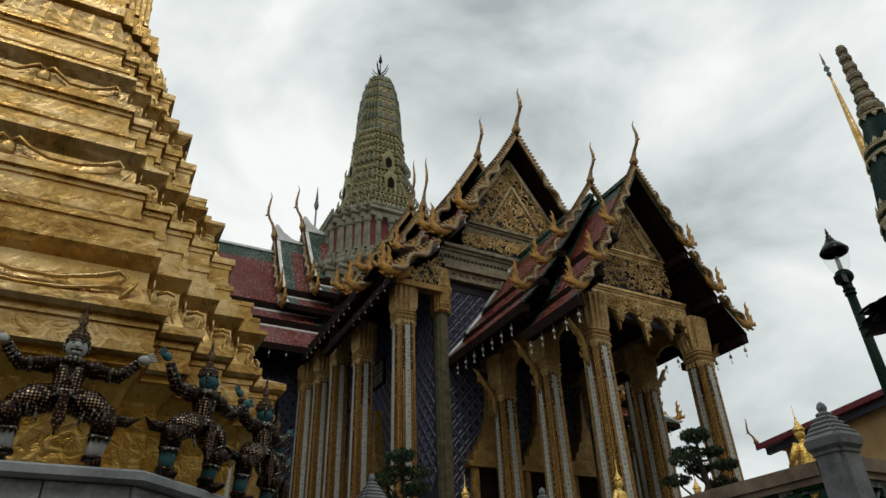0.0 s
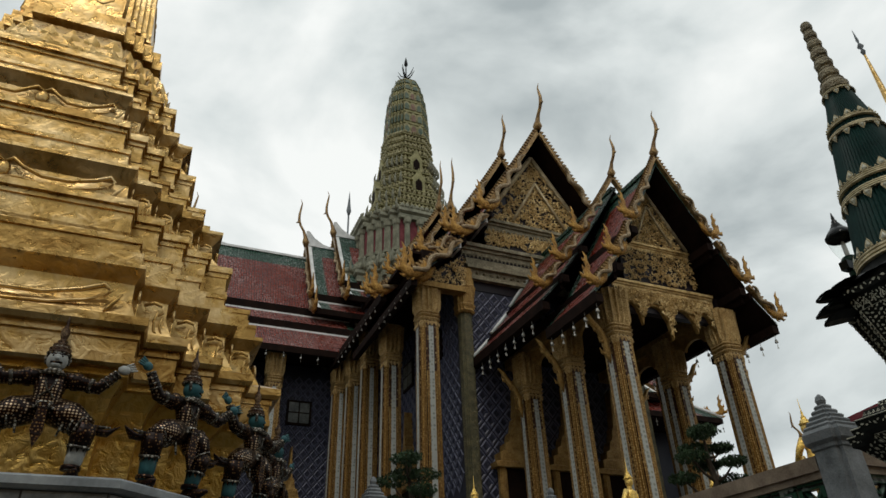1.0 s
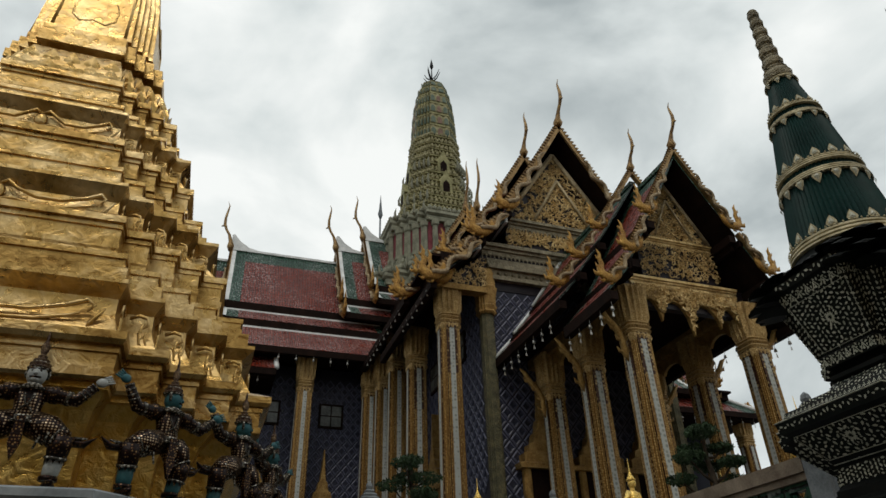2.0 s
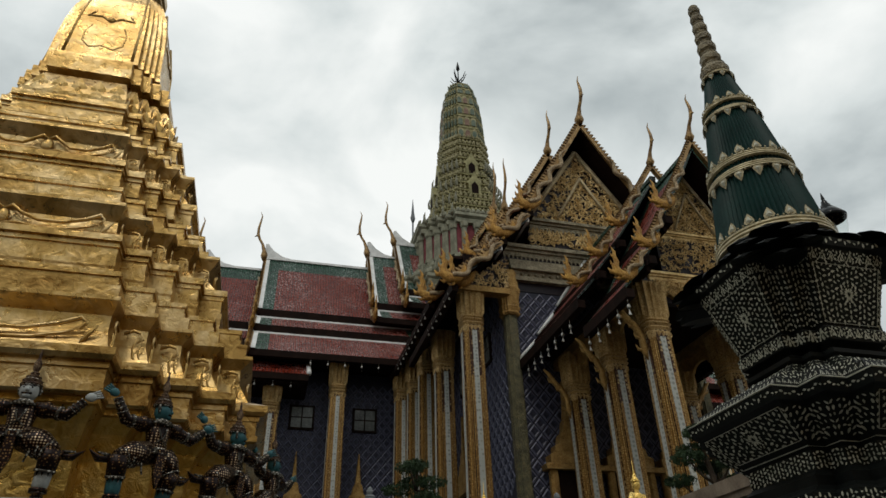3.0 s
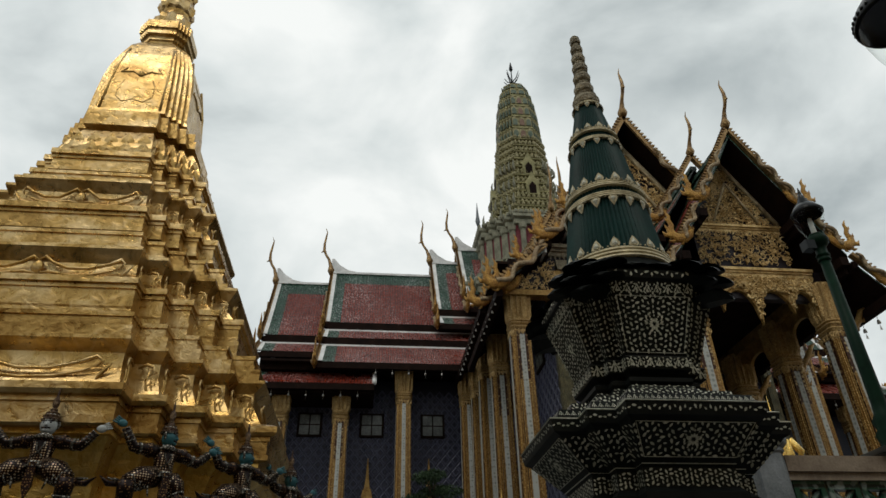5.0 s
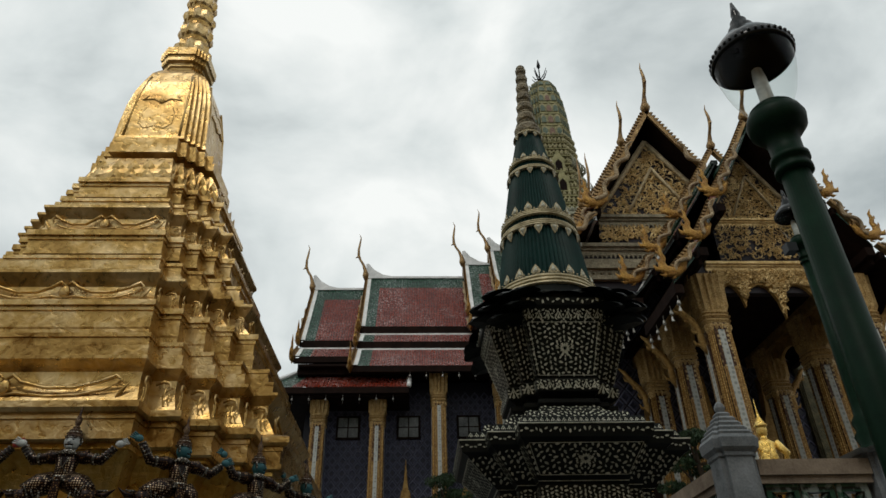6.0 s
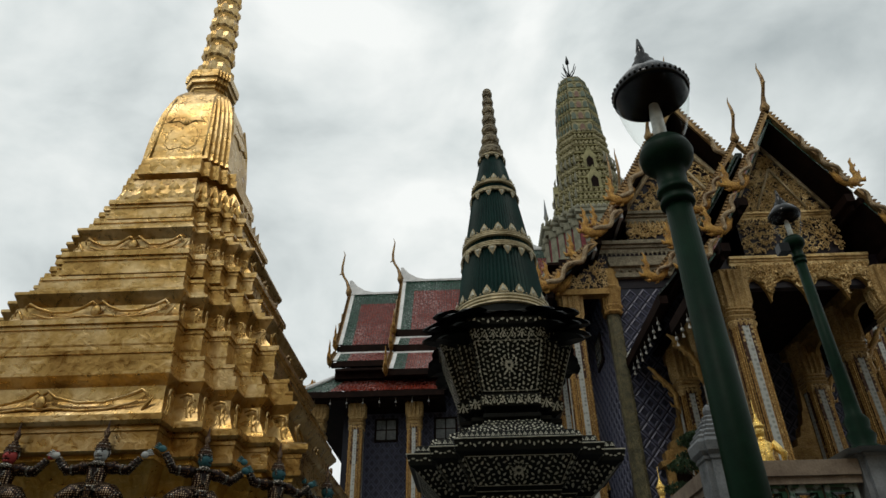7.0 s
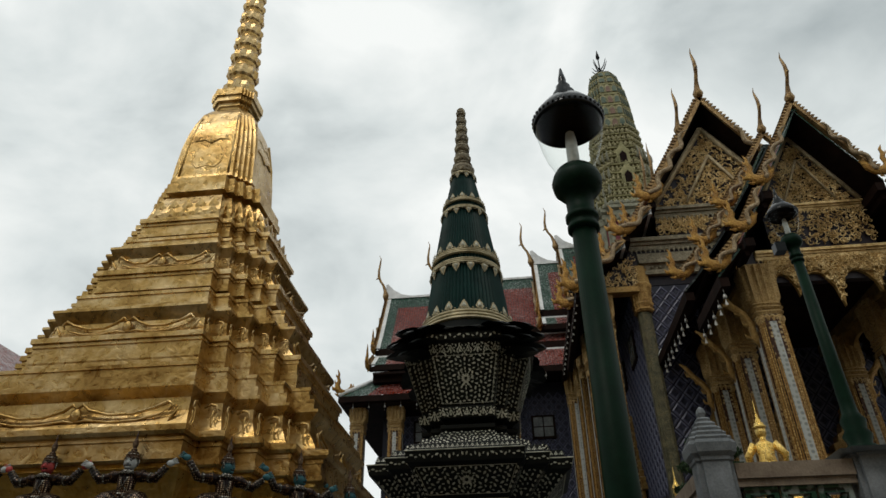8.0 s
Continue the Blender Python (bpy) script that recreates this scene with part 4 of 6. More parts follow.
for k in range(4):
    for s in (1, -1):
        temple_window(WEST @ pose(s * 4.92, -(17.2 - k * 3.95), 15.1, 0, 0, 90 * s))
for k in range(3):
    temple_window(pose(-4.92, -(17.0 - k * 3.95), 15.1, 0, 0, -90))
for u in (13.4, 9.6):
    crowned_door(WEST @ pose(4.92, -u, FLOOR + 0.4, 0, 0, 90))
    crowned_door(pose(-4.92, -u, FLOOR + 0.4, 0, 0, -90))
for x in (-2.6, 0.0, 2.6):
    crowned_door(pose(x, -20.12, FLOOR, 0, 0, 0))

# ---------------- central tower ----------------
tower = part("tower", Geo().loft([redent(h * 0.5, h, 4, z) for z, h in (
    (20.0, 6.1), (22.6, 6.1), (22.8, 5.75), (25.8, 5.7), (25.85, 6.15), (26.2, 6.2), (26.35, 6.1), (26.5, 6.35), (26.8, 6.3), (27.0, 5.55), (27.5, 5.55), (27.65, 5.15), (28.2, 5.15), (28.35, 4.75), (28.8, 4.75), (29.0, 4.25),
    (31.8, 4.15), (31.85, 4.6), (32.15, 4.65), (32.3, 4.55), (32.45, 4.8), (32.75, 4.75), (32.95, 3.9), (33.4, 3.6))]), TOWER_GREY, temple, "ribbed ceramic-clad prang tower", Matrix.Translation((-0.2, 0, 0)))


def tower_half(z):
    pts = [(32.8, 3.75), (34.2, 3.38), (35.0, 3.15), (35.7, 2.95), (37.4, 2.52), (38.7, 2.34), (40.3, 2.2), (41.9, 2.06), (44.0, 1.97), (45.4, 1.92), (47.2, 1.83), (49.0, 1.64), (50.9, 1.26), (51.9, 0.82), (52.4, 0.4)]
    for (a, p), (b, q) in zip(pts, pts[1:]):
        if a <= z <= b:
            return p + (q - p) * (z - a) / (b - a)
    return pts[-1][1]


def edge_marks(half, ratio, steps, pitch):
    """Places and headings along the fronts of a stepped square, for petals and pilasters."""
    ring = redent(half * ratio, half, steps, 0)
    marks = []
    for (x0, y0, _), (x1, y1, _) in zip(ring, ring[1:] + ring[:1]):
        length = math.hypot(x1 - x0, y1 - y0)
        n = max(1, round(length / pitch))
        ang = math.degrees(math.atan2(y1 - y0, x1 - x0))
        marks += [(x0 + (x1 - x0) * (k + 0.5) / n, y0 + (y1 - y0) * (k + 0.5) / n, ang, length / n) for k in range(n)]
    return marks


def petal_row(geo, half, ratio, steps, pitch, z, h, out=0.1, mat=0, cx=0.0):
    for x, y, ang, w in edge_marks(half, ratio, steps, pitch):
        w *= 0.46
        geo.add([(-w, 0.02, 0), (w, 0.02, 0), (w * 0.85, -out * 0.4, h * 0.5), (0, -out, h), (-w * 0.85, -out * 0.4, h * 0.5), (0, -out, h * 0.4)],
                [(0, 1, 5), (1, 2, 5), (2, 3, 5), (3, 4, 5), (4, 0, 5), (4, 3, 2, 1, 0)], mat, False, pose(x + cx, y, z, 0, 0, ang))


bud = Geo().loft([[(w * x, -d - w * 0.5 * (1 - abs(x)), zz) for x in (-1, 0, 1)] + [(w, 0.04, zz), (-w, 0.04, zz)] for zz, w, d in ((0, 0.1, 0.02), (0.14, 0.19, 0.1), (0.34, 0.17, 0.12), (0.52, 0.02, 0.05))])
z = 32.8
while z < 43.3:
    h = 1.02 if z < 40 else 0.8
    p, q = tower_half(z), tower_half(z + h)
    prof = ((0, p * 0.98), (0.12, p * 1.06), (0.2, p * 1.06), (0.24, p * 0.93), (0.5, q * 0.94), (0.56, q * 1.09), (0.68, q * 1.1), (0.72, q * 0.96), (1.0, q * 0.98))
    tt = part("tower_tier", Geo().loft([redent(k * 0.5, k, 4, z + h * f) for f, k in prof]), TOWER, tower, "moss-green ceramic tier")
    pr = Geo()
    for f, k, size in ((0.68, q * 1.05, 0.85), (0.18, p * 1.0, 0.6)):
        for x, y, ang, w in edge_marks(k, 0.5, 4, 0.42 if size > 0.7 else 0.36):
            pr.add(bud.v, bud.f, 0, False, pose(x, y, z + h * f, 0, 0, ang) @ Matrix.Diagonal((size * 0.9, size, size, 1)))
    tagged(part("petal_band", pr, TOWER_BUD, tt, "row of small ceramic buds"), kind="stuff")
    z += h
while z < 51.4:
    h = 1.5 if z < 49.2 else 1.05
    p, q = tower_half(z), tower_half(z + h)
    mid = tower_half(z + h * 0.5)
    tt = part("tower_tier", Geo().loft([redent(k * 0.5, k, 4, z + h * f) for f, k in ((0, p * 0.99), (0.4, mid * 0.985), (0.76, q * 0.985), (0.8, q * 1.03), (0.9, q * 1.03), (0.94, q * 0.99), (1.0, q * 0.99))]), TOWER, tower, "moss-green ceramic tier")
    pr = Geo()
    for x, y, ang, w in edge_marks(p * 1.0, 0.5, 4, 0.66):
        inward = math.degrees(math.atan2(p - q, h))
        m = pose(x, y, z + 0.05, 0, 0, ang) @ pose(0, 0, 0, -inward, 0, 0)
        broad = abs(abs(x) - abs(y)) > p * 0.55
        for e, d, mat in ((0.46, 0.03, 2), (0.34, 0.06, 1 if broad and abs(abs(x) - abs(y)) > p * 0.82 else 0)):
            pr.add([(-w * e, -d, 0), (w * e, -d, 0), (w * e, -d - 0.02, h * 0.42 * e / 0.4), (w * e * 0.6, -d - 0.03, h * 0.58 * e / 0.4), (0, -d - 0.03, h * 0.68 * e / 0.42), (-w * e * 0.6, -d - 0.03, h * 0.58 * e / 0.4), (-w * e, -d - 0.02, h * 0.42 * e / 0.4)], [(0, 1, 2, 3, 4, 5, 6)], mat, False, m)
    tagged(part("antefix_band", pr, [TOWER_DARK, TOWER_PINK, TOWER_BUD], tt, "arched teal and pink ceramic antefixes"), kind="stuff")
    z += h
part("tower_cap", Geo().loft([redent(k * 0.5, k, 4, zz) for zz, k in ((z - 0.05, tower_half(z - 0.1)), (z + 0.25, 0.62), (z + 0.5, 0.3), (z + 0.6, 0.1))]), TOWER, tower)
tz = z + 0.5
fin = Geo().tube([(0, 0, tz - 0.2), (0, 0, tz + 2.7)], [0.09, 0.05], 6, 0).lathe([(0.05, tz + 2.2), (0.2, tz + 2.5), (0.17, tz + 2.8), (0.02, tz + 3.6)], 10, 0)
for q in range(4):
    for lv in (0.3, 0.75):
        fin.tube([(0, 0, tz + lv - 0.1), (0.55, 0, tz + lv + 0.3), (1.0 - lv * 0.2, 0, tz + lv + 1.0)], [0.06, 0.06, 0.03], 5, 0, True, pose(0, 0, 0, 0, 0, 45 + 90 * q))
part("trident_finial", fin, BLACK_WOOD, tower, "dark branching metal finial")
pilaster_me = Geo().loft([redent(q * 0.5, q, 2, zz) for zz, q in ((0, 0.3), (0.25, 0.3), (0.3, 0.22), (2.1, 0.2), (2.2, 0.3), (2.6, 0.34))]).mesh("tower_pilaster", [TOWER_GREY])
bands = Geo()
for zz, half in ((26.75, 6.2), (27.0, 5.5), (27.65, 5.1), (28.35, 4.7), (32.7, 4.65)):
    for x, y, ang, w in edge_marks(half, 0.5, 4, 0.44):
        bands.add(bud.v, bud.f, 0, False, pose(x, y, zz, 0, 0, ang))
tagged(part("petal_band", bands, TOWER_GREY, tower), kind="stuff")
for half, z0, tall in ((4.3, 28.95, 1.14), (5.8, 22.75, 1.2)):
    part("maroon_wall", Geo().loft([redent(half * 0.5, half, 4, zz) for zz in (z0, z0 + 2.56 * tall)]), MAROON, tower, "maroon wall behind the pilasters")
    for x, y, ang, w in edge_marks(half, 0.5, 4, 1.1):
        part("tower_pilaster", pilaster_me, TOWER_GREY, tower, "", pose(x, y, z0, 0, 0, ang) @ Matrix.Translation((0, -0.16, 0)) @ Matrix.Diagonal((0.95, 0.95, tall, 1)))
for z0, half in ((36.0, 2.85), (38.6, 2.32)):
    for q in range(4):
        nic = part("niche", Geo().plate([(-0.55, 0), (0.55, 0), (0.55, 1.1), (0.75, 1.15), (0.3, 1.8), (0, 2.5), (-0.3, 1.8), (-0.75, 1.15), (-0.55, 1.1)], 0.5), TOWER, tower, "arched niche on the tower", pose(0, 0, 0, 0, 0, 90 * q) @ Matrix.Translation((0, -half, z0)))
        # flat near-black plate drawn for the shade inside the niche; no hollow is cut
        part("niche_shade", Geo().plate([(-0.3, 0.1), (0.3, 0.1), (0.3, 0.95), (0, 1.35), (-0.3, 0.95)], 0.56), DARKWOOD, nic)
horn = Geo().tube([(0, 0, 0), (0, -0.3, 0.25), (0, -0.34, 0.7), (0, -0.22, 1.2)], [0.12, 0.14, 0.09, 0.02], 6).mesh("antefix_horn", [TOWER_GREY])
for z0, half in ((26.8, 6.3), (32.7, 4.7), (34.9, 3.25), (37.0, 2.7), (39.2, 2.35)):
    ring = redent(half * 0.5, half, 4, 0)
    for i in range(0, 36, 2):
        x, y, _ = ring[i]
        part("antefix_horn", horn, TOWER_GREY, tower, "", pose(x, y, z0, 0, 0, math.degrees(math.atan2(y, x)) + 90))

# lightning spear beyond the wing
spear = thing("spear_finial", (15.9, 58, 0), "thin metal spear finial rising behind the roof", "finial", geo=Geo().tube([(0, 0, 2.8), (0, 0, 43.0)], [0.14, 0.1], 6).lathe([(0.1, 43), (0.28, 43.6), (0.18, 44.2), (0.02, 46.2)], 8), mats=GRANITE)

# diamond tiles on the blue walls
dia = Geo().add([(0, -0.03, -0.44), (0.37, -0.03, 0), (0, -0.03, 0.44), (-0.37, -0.03, 0), (0, -0.06, -0.31), (0.26, -0.06, 0), (0, -0.06, 0.31), (-0.26, -0.06, 0), (0, -0.02, -0.2), (0.17, -0.02, 0), (0, -0.02, 0.2), (-0.17, -0.02, 0)],
                [(0, 1, 5, 4), (1, 2, 6, 5), (2, 3, 7, 6), (3, 0, 4, 7), (4, 5, 9, 8), (5, 6, 10, 9), (6, 7, 11, 10), (7, 4, 8, 11), (8, 9, 10, 11)])
dia.mi = [0, 0, 0, 0, 1, 1, 1, 1, 2]
dia.v = [(x * 0.78, y, zz * 0.78) for x, y, zz in dia.v]
DIAMOND = dia.mesh("diamond_tile", [TILE_BLUE, TILE_DEEP, WALL_BLUE])


def diamonds(x0, x1, z0, z1):
    out, row, zz = [], 0, z0
    while zz < z1:
        x = x0 + (0.32 if row % 2 else 0.0)
        while x < x1:
            out.append((x, zz))
            x += 0.64
        zz += 0.382
        row += 1
    return out


for x, zz in diamonds(-4.4, -0.2, 7.5, 17.0):
    part("diamond_tile", DIAMOND, TILE_BLUE, temple, "", Matrix.Translation((x, -20.1, zz)))
rest = Geo()


def lay_diamond(m):
    rest.add(dia.v, dia.f, 0, False, m)
    rest.mi[-9:] = dia.mi


for x, zz in diamonds(0.08, 4.5, 6.0, 17.0):
    lay_diamond(Matrix.Translation((x, -20.1, zz)))
for m in (WEST @ pose(4.9, 0, 0, 0, 0, 90), pose(-4.9, 0, 0, 0, 0, -90)):
    flip = 1 if m.translation.y < -1 else -1
    for x, zz in diamonds(5.6, 19.6, 8.0, 17.4):
        lay_diamond(m @ Matrix.Translation((-x if flip > 0 else x, 0, zz)))
tagged(part("diamond_tiles", rest, [TILE_BLUE, TILE_DEEP, WALL_BLUE], temple, "blue mosaic diamond tiles"), kind="stuff")

# ---------------- reliefs on the chedi ----------------
def bow_geo(w):
    """A long curling bow in relief, half-width w, in the xz plane."""
    geo = Geo()
    for s in (1, -1):
        top = [(0, 0.2), (0.12, 0.3), (0.3, 0.16), (w * 0.35, 0.04), (w * 0.6, 0.04), (w * 0.82, 0.16), (w * 0.95, 0.28), (w * 1.0, 0.2), (w * 0.96, 0.08)]
        low = [(0, -0.1), (0.25, -0.06), (w * 0.4, -0.13), (w * 0.65, -0.1), (w * 0.86, 0.0), (w * 0.92, 0.06)]
        geo.tube([(s * x, 0, z) for x, z in top], [0.03, 0.04, 0.04, 0.035, 0.035, 0.04, 0.045, 0.03, 0.015], 6)
        geo.tube([(s * x, 0, z) for x, z in low], [0.025, 0.03, 0.03, 0.03, 0.025, 0.015], 6)
        geo.tube([(s * (w * 0.98 + 0.05 * k), 0, -0.16 + 0.08 * k) for k in range(5)], [0.02, 0.04, 0.04, 0.03, 0.015], 5)
    return geo.ball((0, 0, 0.06), 0.13, 0, 8, 6, (1, 0.5, 1.2))


def scroll_geo():
    """A hooked scroll bracket for one step of the stepped corner, unit wide."""
    geo = Geo().tube([(-0.34, 0, 0.62), (-0.05, 0, 0.7), (0.2, 0, 0.66), (0.26, 0, 0.5), (0.12, 0, 0.42)], [0.04, 0.045, 0.05, 0.045, 0.02], 6)
    geo.tube([(0.1, 0, 0.52), (0.02, 0, 0.3), (0.08, 0, 0.08), (0.3, 0, -0.06)], [0.035, 0.04, 0.04, 0.02], 6)
    return geo.tube([(0.26, 0, 0.4), (0.2, 0, 0.22), (0.3, 0, 0.05), (0.42, 0, 0.0)], [0.03, 0.035, 0.03, 0.015], 5)


SCROLL = scroll_geo().mesh("scroll", [GOLD])
for (z0, half, hgt), ratio in zip(((6.08, 4.64, 0.78), (8.66, 3.66, 0.62), (11.08, 2.77, 0.56)), RATIO):
    front, step = half * ratio, half * (1 - ratio) / 4
    bow = bow_geo(front * 0.86).mesh("bow_relief", [GOLD])
    for q in range(4):
        part("bow_relief", bow, GOLD, chedi, "curling gilded bow in relief", Matrix.Translation((lean(z0), 0, 0)) @ pose(0, 0, 0, 0, 0, 90 * q) @ Matrix.Translation((0, -half - 0.02, z0 + 0.2)))
    for q in (0, 1, 3):
        for k in range(4):
            for side in (1, -1):
                x, y = side * (front + step * (k + 0.5)), -half + step * (k + 1)
                sc = Matrix.Diagonal((step * 0.95 * side, step * 0.9, hgt, 1))
                part("scroll", SCROLL, GOLD, chedi, "", Matrix.Translation((lean(z0), 0, 0)) @ pose(0, 0, 0, 0, 0, 90 * q) @ Matrix.Translation((x, y - 0.02, z0)) @ sc)
lot = Geo()
petal_row(lot, 2.13, 0.515, 4, 0.4, 13.24, 0.42, 0.05, 0, lean(13.4))
petal_row(lot, 2.06, 0.515, 4, 0.4, 13.58, 0.42, 0.04, 0, lean(13.8))
tagged(part("lotus_band", lot, GOLD, chedi, "band of gilded lotus petals"), kind="stuff")
for q in range(4):
    rot = Matrix.Translation((lean(17), 0, 0)) @ pose(0, 0, 0, 0, 0, 90 * q)
    orn = Geo()
    for s in (1, -1):
        orn.tube([(s * x, -1.435 + (z - 15.5) * 0.055, z) for x, z in ((0, 15.9), (0.3, 15.8), (0.5, 16.0), (0.52, 16.4), (0.4, 16.7))], [0.025, 0.03, 0.03, 0.025, 0.02], 6)
        orn.tube([(s * x, -1.435 + (z - 15.5) * 0.055, z) for x, z in ((0, 16.9), (0.25, 17.1), (0.6, 17.05), (0.45, 17.25))], [0.03, 0.035, 0.03, 0.02], 6)
        orn.tube([(s * 0.84, -1.43, 15.5), (s * 0.78, -1.32, 17.2), (s * 0.66, -1.14, 18.3)], [0.05, 0.05, 0.04], 6)
        orn.tube([(s * x, -1.3 + (z - 17.3) * 0.16, z) for x, z in ((0.62, 17.6), (0.3, 17.75), (0, 17.6))], [0.02, 0.03, 0.03], 6)
    orn.ball((0, -1.37, 17.0), 0.1, 0, 8, 6, (1, 0.4, 1))
    part("bell_relief", orn, GOLD, chedi, "flower relief on the gilded bell", rot)
# marble slabs of the plinth
slab = Geo().box(-0.447, 0.447, -0.02, 0.02, -0.556, 0.556).mesh("marble_slab", [SLAB])
for q, n in ((0, 6),):
    for k in range(n):
        for j in range(3):
            part("marble_slab", slab, SLAB, plinth, "", Matrix.Translation((-2.3 + k * 0.92, -5.27, 2.93 - j * 1.14)))
for k in range(4):
    for j in range(3):
        f = (k + 0.5) / 4
        part("marble_slab", slab, SLAB, plinth, "", pose(2.77 + 2.5 * f, -5.27 + 2.5 * f, 2.93 - j * 1.14, 0, 0, 45))


# ---------------- demon statues holding up the chedi ----------------
def demon_geo(lunge=0.0):
    """A squatting guardian in a mosaic costume with a tall crown: one mesh. Faces -y, feet at z = 0."""
    geo = Geo()
    for s in (1, -1):
        # a lunging figure bends one knee far out and stands on the other leg
        if lunge and s > 0:
            knee, ankle = Vector((0.24, -0.1, 0.5)), Vector((0.2, -0.02, 0.12))
        elif lunge:
            knee, ankle = Vector((-0.52, -0.12, 0.62)), Vector((-0.46, -0.02, 0.12))
        else:
            knee, ankle = Vector((s * 0.47, -0.12, 0.6)), Vector((s * 0.42, -0.02, 0.12))
        hip = Vector((s * 0.11, 0, 0.8))
        geo.tube([hip, hip.lerp(knee, 0.5) + Vector((0, 0, 0.03)), knee], [0.17, 0.185, 0.13], 10, 0)
        for f in (0.55, 0.72, 0.88):
            a, b = hip.lerp(knee, f), hip.lerp(knee, f + 0.045)
            geo.tube([a, b], [0.187 - 0.045 * f, 0.185 - 0.045 * f], 11, 3)
        cuff = knee.lerp(ankle, 0.42)
        geo.tube([knee + Vector((0, 0, 0.05)), cuff], [0.14, 0.115], 10, 1)
        geo.tube([cuff, cuff.lerp(ankle, 0.12)], [0.128, 0.125], 11, 3)
        for k in range(7):
            geo.add([(-0.03, 0, 0), (0.03, 0, 0), (0, -0.006, -0.08)], [(0, 1, 2), (2, 1, 0)], 1, False, Matrix.Translation(cuff.lerp(ankle, 0.1)) @ pose(0, 0, 0, 0, 0, -105 + 35 * k) @ Matrix.Translation((0, -0.105, 0)))
        geo.tube([cuff, cuff.lerp(ankle, 0.6), ankle], [0.1, 0.095, 0.078], 9, 2)
        geo.tube([ankle + Vector((0, 0, 0.0)), ankle + Vector((0, 0, 0.05))], [0.105, 0.105], 10, 1)
        geo.tube([ankle + Vector((0, 0.07, -0.07)), ankle + Vector((s * 0.03, -0.14, -0.075)), ankle + Vector((s * 0.06, -0.27, -0.05))], [0.075, 0.07, 0.02], 8, 1)
        tail = knee + Vector((s * 0.06, 0.05, -0.02))
        geo.tube([tail, tail + Vector((s * 0.17, 0.03, 0.0)), tail + Vector((s * 0.3, 0.03, 0.1))], [0.08, 0.085, 0.01], 7, 1, True, None, 0.5)
        geo.tube([tail + Vector((s * 0.05, -0.02, 0.05)), tail + Vector((s * 0.2, 0.0, 0.07))], [0.03, 0.012], 6, 3)
        high = 0.14 if lunge and s < 0 else -0.06 if lunge else 0.02
        sh, el, wr = Vector((s * 0.23, 0, 1.2)), Vector((s * 0.5, -0.02, 1.13 + high * 0.5)), Vector((s * 0.68, -0.04, 1.33 + high))
        geo.tube([(s * 0.12, 0, 1.2), sh, el, wr], [0.1, 0.105, 0.082, 0.058], 9, 0)
        geo.tube([sh, sh.lerp(el, 0.25)], [0.122, 0.108], 9, 1)
        geo.tube([sh.lerp(el, 0.62), sh.lerp(el, 0.76)], [0.1, 0.096], 9, 3)
        for f in (0.3, 0.5, 0.72, 0.92):
            geo.tube([el.lerp(wr, f), el.lerp(wr, f + 0.06)], [0.086 - 0.022 * f, 0.085 - 0.022 * f], 9, 3)
        palm = wr + Vector((s * 0.06, 0, 0.06))
        geo.ball(tuple(palm), 0.064, 2, 8, 6, (1.2, 0.6, 1))
        for k in range(4):
            geo.tube([palm + Vector((s * 0.02, 0, -0.02 + 0.025 * k)), palm + Vector((s * (0.15 - 0.02 * k), -0.01, 0.01 + 0.03 * k))], [0.02, 0.011], 5, 2)
    geo.tube([(0, 0, 0.7), (0, 0, 0.86), (0, -0.01, 1.0), (0, 0, 1.2), (0, 0, 1.28)], [0.2, 0.165, 0.15, 0.19, 0.09], 12, 0, True, None, 0.75)
    geo.tube([(0, 0, 0.8), (0, 0, 0.87)], [0.215, 0.2], 14, 3, True, None, 0.85)
    geo.tube([(0, -0.05, 1.2), (0, -0.03, 1.29)], [0.17, 0.09], 12, 3)
    geo.plate([(-0.045, 0.84), (0.045, 0.84), (0.065, 0.5), (0.0, 0.3), (-0.065, 0.5)], 0.05, 1, Matrix.Translation((0, -0.19, 0)))
    geo.tube([(0, 0, 1.26), (0, 0, 1.36)], [0.07, 0.07], 8, 2)
    head = pose(0, 0, 0, 0, 0, 48 * lunge)
    geo.ball((0, -0.02, 1.43), 0.125, 2, 12, 9, (0.92, 1, 1.12), head)
    geo.ball((0, -0.135, 1.42), 0.028, 2, 6, 5, (1, 1, 1), head)
    geo.ball((0, -0.1, 1.345), 0.05, 2, 8, 5, (1.1, 0.8, 0.7), head)
    geo.tube([(-0.06, -0.112, 1.378), (0, -0.135, 1.37), (0.06, -0.112, 1.378)], 0.014, 5, 1, True, head)
    geo.tube([(-0.08, -0.1, 1.5), (-0.03, -0.12, 1.478), (0, -0.122, 1.486), (0.03, -0.12, 1.478), (0.08, -0.1, 1.5)], 0.014, 5, 1, True, head)
    for s in (1, -1):
        geo.ball((s * 0.045, -0.115, 1.455), 0.02, 1, 6, 5, (1, 1, 1), head)
        geo.tube([(s * 0.11, 0.01, 1.39), (s * 0.122, 0.01, 1.46), (s * 0.115, 0.01, 1.53)], [0.018, 0.024, 0.008], 6, 3, True, head)
    geo.lathe([(0.12, 1.505), (0.14, 1.525), (0.115, 1.55), (0.125, 1.585), (0.09, 1.61), (0.098, 1.64), (0.05, 1.665), (0.056, 1.7), (0.03, 1.72), (0.048, 1.78), (0.052, 1.84), (0.03, 1.89), (0.016, 1.93), (0.02, 1.97), (0.006, 2.06)], 12, 4, False, head)
    geo.lathe([(0.126, 1.5), (0.134, 1.512), (0.126, 1.524)], 14, 3, False, head)
